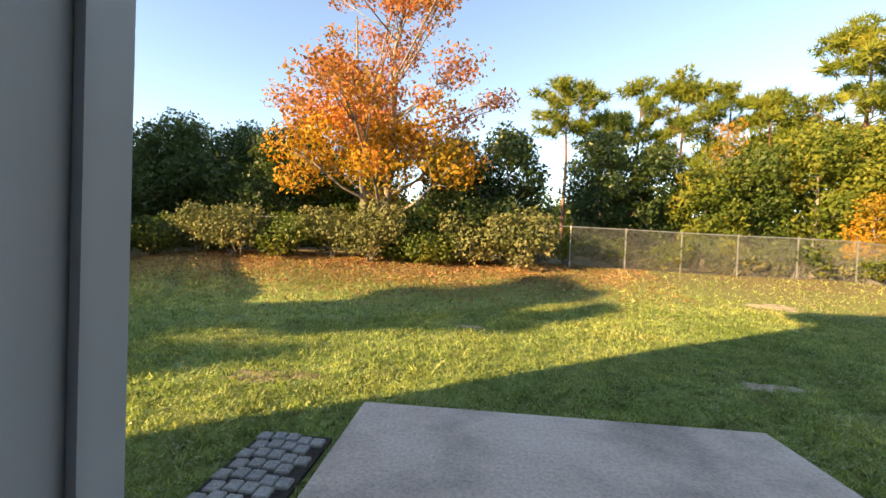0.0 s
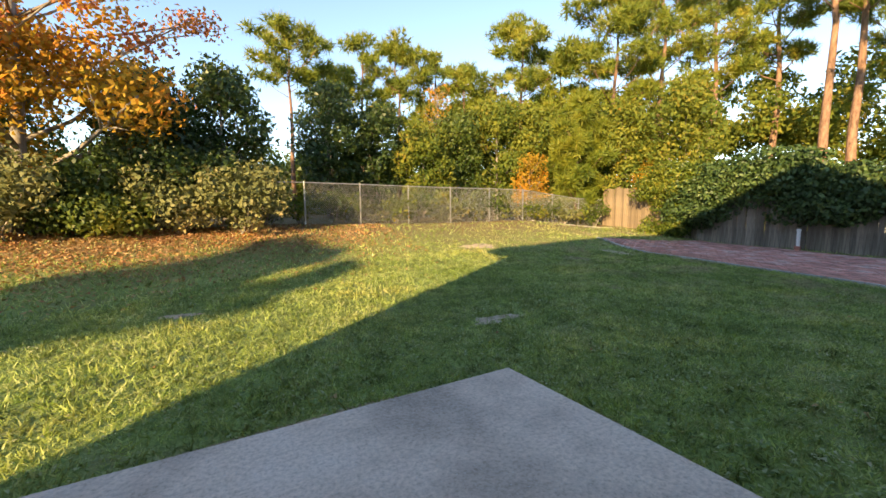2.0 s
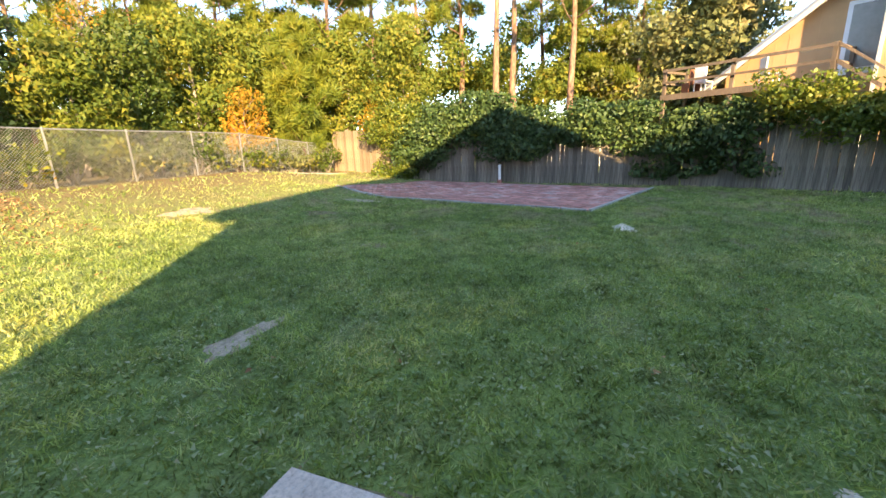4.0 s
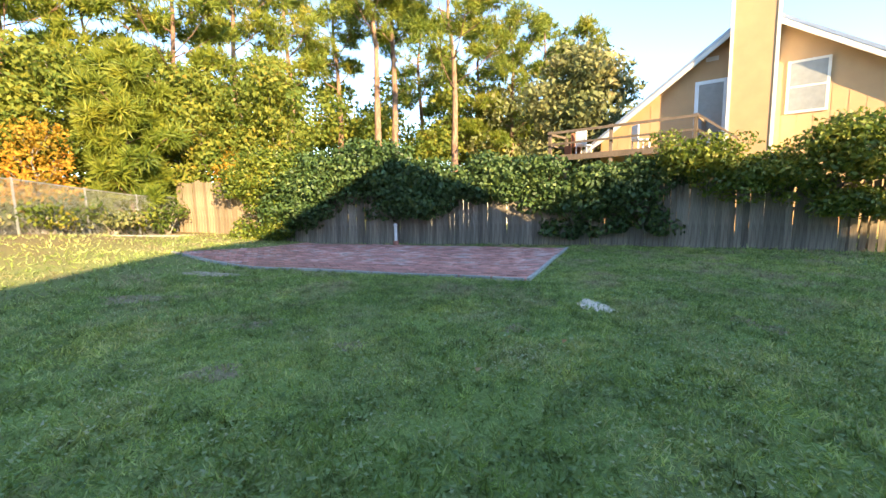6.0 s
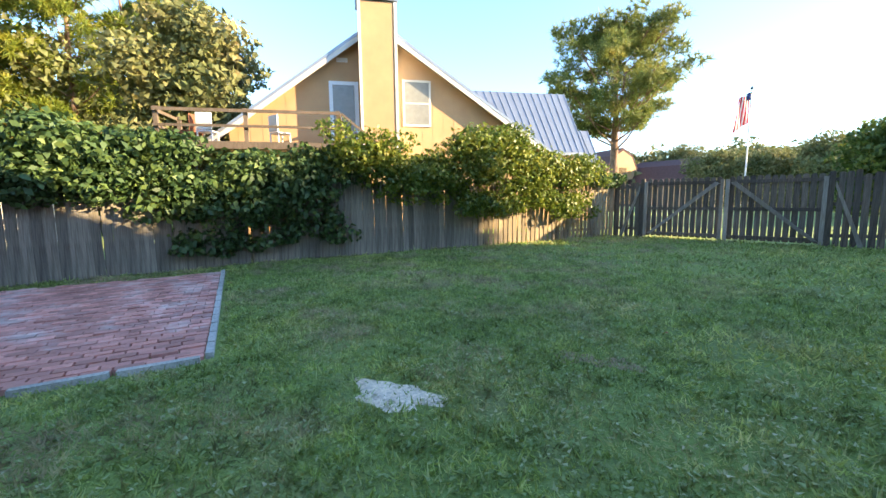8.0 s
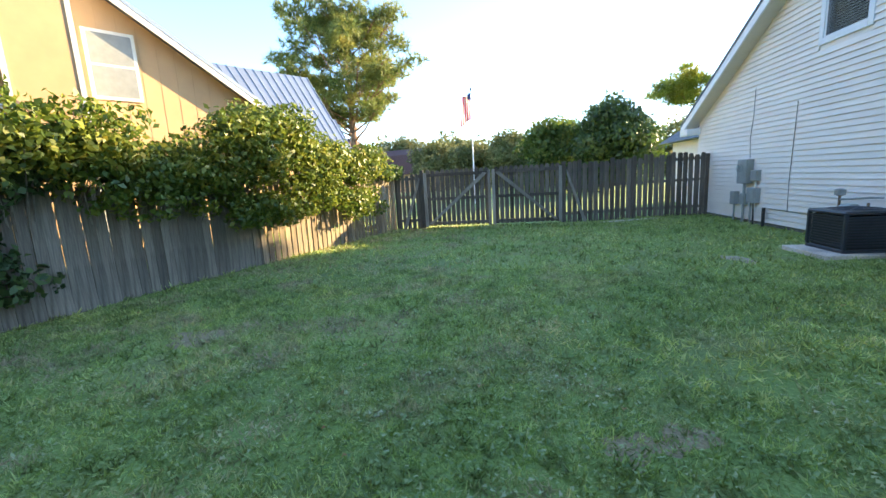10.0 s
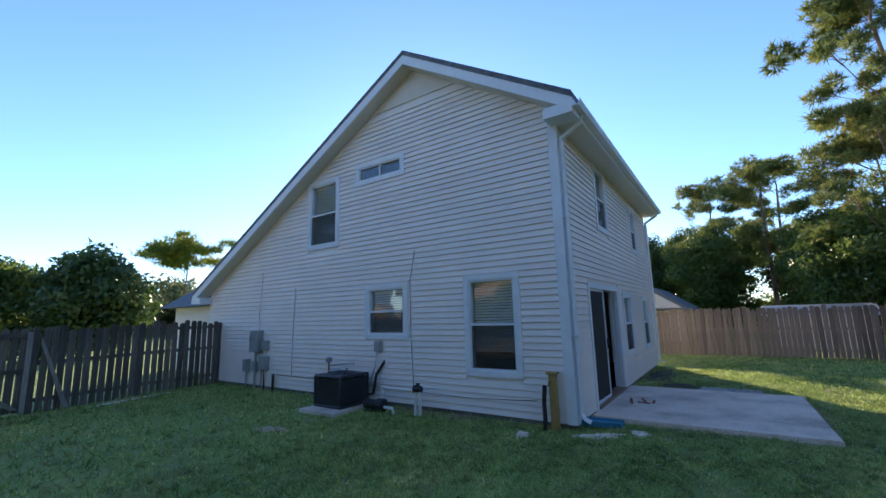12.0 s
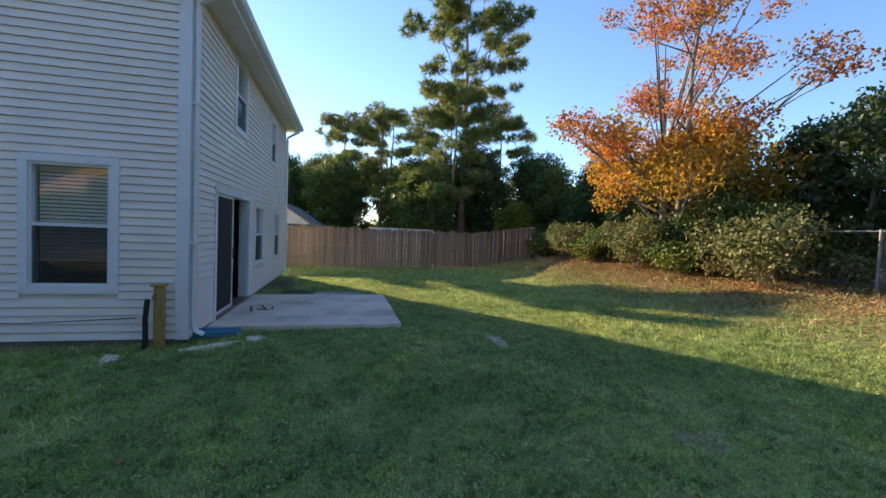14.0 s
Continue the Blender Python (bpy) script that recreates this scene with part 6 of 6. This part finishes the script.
# water tap box by the paving
tb = thing("tap_post", (16.5, 6.1, gz(16.5, 6.1)), "small white utility post at the fence", "post")
part("post", box_bm(-0.07, 0.07, -0.07, 0.07, -0.1, 0.16, bevel=0.01), M_BRICKONE, tb, "red clay base")
part("pipe", tube_bm([(0, 0, 0.16), (0, 0, 0.62)], 0.05, 10), M_PVC, tb)
part("cap", tube_bm([(0, 0, 0.62), (0, 0, 0.68)], [0.065, 0.055], 10), M_PVC, tb)
rv = thing("roof_vent", (3.2, -7.9, roof_z(-7.9) + 0.15), "small grey metal vent on the shingled roof", "vent")
part("stack", box_bm(-0.07, 0.07, -0.07, 0.07, -0.05, 0.16), M_METER, rv)
part("cap", box_bm(-0.11, 0.11, -0.11, 0.11, 0.161, 0.20, bevel=0.01), M_METER, rv)


# ---- siding courses: each a lapped board on the wall ----
def siding():
    rise = 0.109
    n = int(6.3 / rise)
    we = bpy.data.objects["wall_east"]
    wb_ = bpy.data.objects["wall_back"]

    def course(segs_, z, fmap, wall, zt=None):
        for pa, pb, ta, tb_ in segs_:
            if pb - pa < 0.03:
                continue
            bm = bmesh.new()
            z1 = z + rise
            vs = []
            for s, t in ((pa, ta), (pb, tb_)):
                vs.append([bm.verts.new(fmap(s, z + 0.013, 0.001)), bm.verts.new(fmap(s, z + 0.011, 0.028)), bm.verts.new(fmap(t, z1, 0.006)), bm.verts.new(fmap(t, z1, 0.001))])
            a, b_ = vs
            for i in range(4):
                j = (i + 1) % 4
                bm.faces.new((a[i], b_[i], b_[j], a[j]))
            bm.faces.new(a[::-1]), bm.faces.new(b_)
            part("siding_board", bm, M_SIDING, wall)

    def cut(lo, hi, z, holes, lo2=None, hi2=None):
        out = [(lo, hi, lo if lo2 is None else lo2, hi if hi2 is None else hi2)]
        for h in holes:
            if h[2] < z + rise - 0.01 and h[3] > z + 0.01:
                nxt = []
                for a, b_, ta, tb_ in out:
                    if h[1] <= a or h[0] >= b_:
                        nxt.append((a, b_, ta, tb_))
                    else:
                        nxt += [(a, h[0], ta, h[0]), (h[1], b_, h[1], tb_)]
                out = [o for o in nxt if o[1] > o[0]]
        return out

    for i in range(n + 1):
        z = 0.0 + i * rise
        if z + rise > 6.31:
            break
        lim = lambda zz: (max(HB, PEAK_Y - (PEAK_Z - 0.13 - zz) / SF), min(HY - 0.121, PEAK_Y + (PEAK_Z - 0.13 - zz) / SB))
        (l0, h0), (l1, h1) = lim(z), lim(z + rise)
        course(cut(l0, h0, z, E_WIN, l1, h1), z, lambda s, zz, d: (HX + d, s, zz), we)
        if z + rise < HZ - 0.3:
            course(cut(HW + 0.101, HX - 0.121, z, B_WIN + [DOOR]), z, lambda s, zz, d: (s, HY + d, zz), wb_)


siding()


# ---- grass and fallen leaves ----
def grass():
    rnd = np.random.default_rng(8)
    px, py = np.array([0.8, 1.6, 4.2, 6.6, 9.6, 10.3]), np.array([1.0, 1.4, 3.3, 3.6, 2.8, 2.4])

    def dist(x, y):
        d = np.full(len(x), 1e9)
        for a, b_, c, e in zip(px, py, px[1:], py[1:]):
            t = np.clip(((x - a) * (c - a) + (y - b_) * (e - b_)) / ((c - a) ** 2 + (e - b_) ** 2), 0, 1)
            d = np.minimum(d, np.hypot(x - a - t * (c - a), y - b_ - t * (e - b_)))
        return d

    X, Y, S = [], [], []
    for lo, hi, dens, sz in ((0, 3.2, 3600, 0.05), (3.2, 6.5, 1600, 0.06), (6.5, 15.5, 360, 0.075)):
        n = int(30 * 30 * dens)
        x, y = rnd.uniform(-11, 19, n // 1), rnd.uniform(-12, 18, n // 1)
        d = dist(x, y)
        k_ = (d >= lo) & (d < hi)
        x, y = x[k_], y[k_]
        X.append(x), Y.append(y), S.append(np.full(len(x), sz))
    x, y, s = np.concatenate(X), np.concatenate(Y), np.concatenate(S)
    keep = ~((x < HX + 0.02) & (x > HW) & (y < HY + 0.02) & (y > HB))
    keep &= ~((x < 3.14) & (x > -0.17) & (y < 3.31) & (y > 0))
    keep &= ~((x > -0.78) & (x < -0.2) & (y > 1.6) & (y < 2.7))
    keep &= ~((x < 5.12) & (x > 3.88) & (y > -4.62) & (y < -3.65))
    u_ = np.array([0.2309, 0.9730])
    a_ = (x - 11.08) * u_[0] + (y - 2.67) * u_[1]
    c_ = (x - 11.08) * u_[1] - (y - 2.67) * u_[0]
    keep &= ~((a_ > -0.31 * c_ * 0.25 - 0.12) & (a_ < 8.1) & (c_ > -0.08) & (c_ < 4.5) & (x < 16.0 + (y - 0.4) * 0.161 - 0.3))
    keep &= (y < 13.6) & (y > -10.3)
    for qx, qy, rx, ry, an, mt in PATCHES:
        dx, dy = x - qx, y - qy
        e1, e2 = (dx * math.cos(an) + dy * math.sin(an)) / rx, (-dx * math.sin(an) + dy * math.cos(an)) / ry
        r = np.hypot(e1, e2)
        keep &= rnd.random(len(x)) > (0.4 if mt is M_DIRT else 0.97) * np.clip(1.08 - 0.8 * r * r + 0.35 * np.sin(x * 21 + y * 9) * np.sin(y * 25 - x * 7), 0, 0.95)
    # thin out in irregular spots and towards the bank
    f = np.sin(x * 2.3 + 1.3 * np.sin(y * 1.7)) * np.sin(y * 2.1 + 1.1 * np.sin(x * 1.3)) + 0.5 * np.sin(x * 5.1 + y * 3.3)
    keep &= rnd.random(len(x)) < np.clip(0.9 - 0.35 * (f > 0.55) - 0.55 * sstep(9.5, 12.5, y), 0.1, 1)
    x, y, s = x[keep], y[keep], s[keep]
    n = len(x)
    base = np.stack([x, y, ground_z(x, y) - 0.004], 1)
    d = rnd.normal(size=(n, 3))
    d[:, 2] = np.abs(d[:, 2]) * 0.8 + 0.45
    d /= np.linalg.norm(d, axis=1, keepdims=True)
    side = np.cross(d, rnd.normal(size=(n, 3)))
    side /= np.linalg.norm(side, axis=1, keepdims=True)
    # tall and short tufts, and patches mown thin
    tuft = np.sin(x * 9.1 + 2.0 * np.sin(y * 7.3)) * np.sin(y * 8.7 + 2.0 * np.sin(x * 6.1)) + 0.6 * np.sin(x * 23.0 + y * 11.0) * np.sin(y * 19.0 - x * 13.0)
    ln = (s * rnd.uniform(0.55, 1.5, n) * (1.05 + 0.28 * tuft))[:, None]
    wd = side * (ln * 0.09 + (s[:, None] - 0.045) * 0.14)
    v = np.stack([base - wd, base + wd, base + d * ln], 1)
    me = bpy.data.meshes.new("lawn_grass")
    me.vertices.add(n * 3)
    me.vertices.foreach_set("co", v.astype(np.float32).ravel())
    me.loops.add(n * 3)
    me.loops.foreach_set("vertex_index", np.arange(n * 3, dtype=np.int32))
    me.polygons.add(n)
    me.polygons.foreach_set("loop_start", np.arange(0, n * 3, 3, dtype=np.int32))
    me.update(calc_edges=True)
    me.materials.append(M_GRASS)
    tagged(new("lawn_grass", me), "short coarse lawn grass in mixed greens", "grass", kind="stuff")
    # broad flat leaves of clover and runners lying over the blades
    dd = dist(x, y)
    pick = np.flatnonzero(rnd.random(n) < np.where(dd < 6.5, 0.22, 0.16))
    p = np.stack([x[pick], y[pick], ground_z(x[pick], y[pick]) + rnd.uniform(0.015, 0.04, len(pick))], 1)
    nn = rnd.normal(size=p.shape) * 0.38 + np.array([0, 0, 1.0])
    np.random.seed(12)
    cards("lawn_clover", p, nn, np.where(dd[pick] < 6.5, 0.029, 0.038) * rnd.uniform(0.6, 1.4, len(p)), M_CLOVER, tri=True, aspect=0.6, label="broad pale green leaves among the lawn grass", kind="stuff")


grass()


def litter():
    rnd = np.random.default_rng(4)
    n = 62000
    x, y = rnd.normal(-2.8, 4.4, n), 13.9 - np.abs(rnd.normal(0, 2.0, n))
    k_ = (x > -10) & (x < 6) & (y > 7.6)
    x, y = x[k_], y[k_]
    x2, y2 = rnd.uniform(0, 16, 160), rnd.uniform(-8, 9, 160)
    k2 = ~((x2 < 3.95) & (y2 < 0.3))
    x, y = np.concatenate([x, x2[k2]]), np.concatenate([y, y2[k2]])
    p = np.stack([x, y, ground_z(x, y) + 0.02], 1)
    nn = rnd.normal(size=p.shape) * 0.35 + np.array([0, 0, 1.0])
    np.random.seed(3)
    cards("fallen_leaves", p, nn, 0.055 * rnd.uniform(0.6, 1.2, len(p)), M_LITTER, tri=True, aspect=1.0, label="orange and brown leaves fallen under the maple", kind="stuff")


litter()
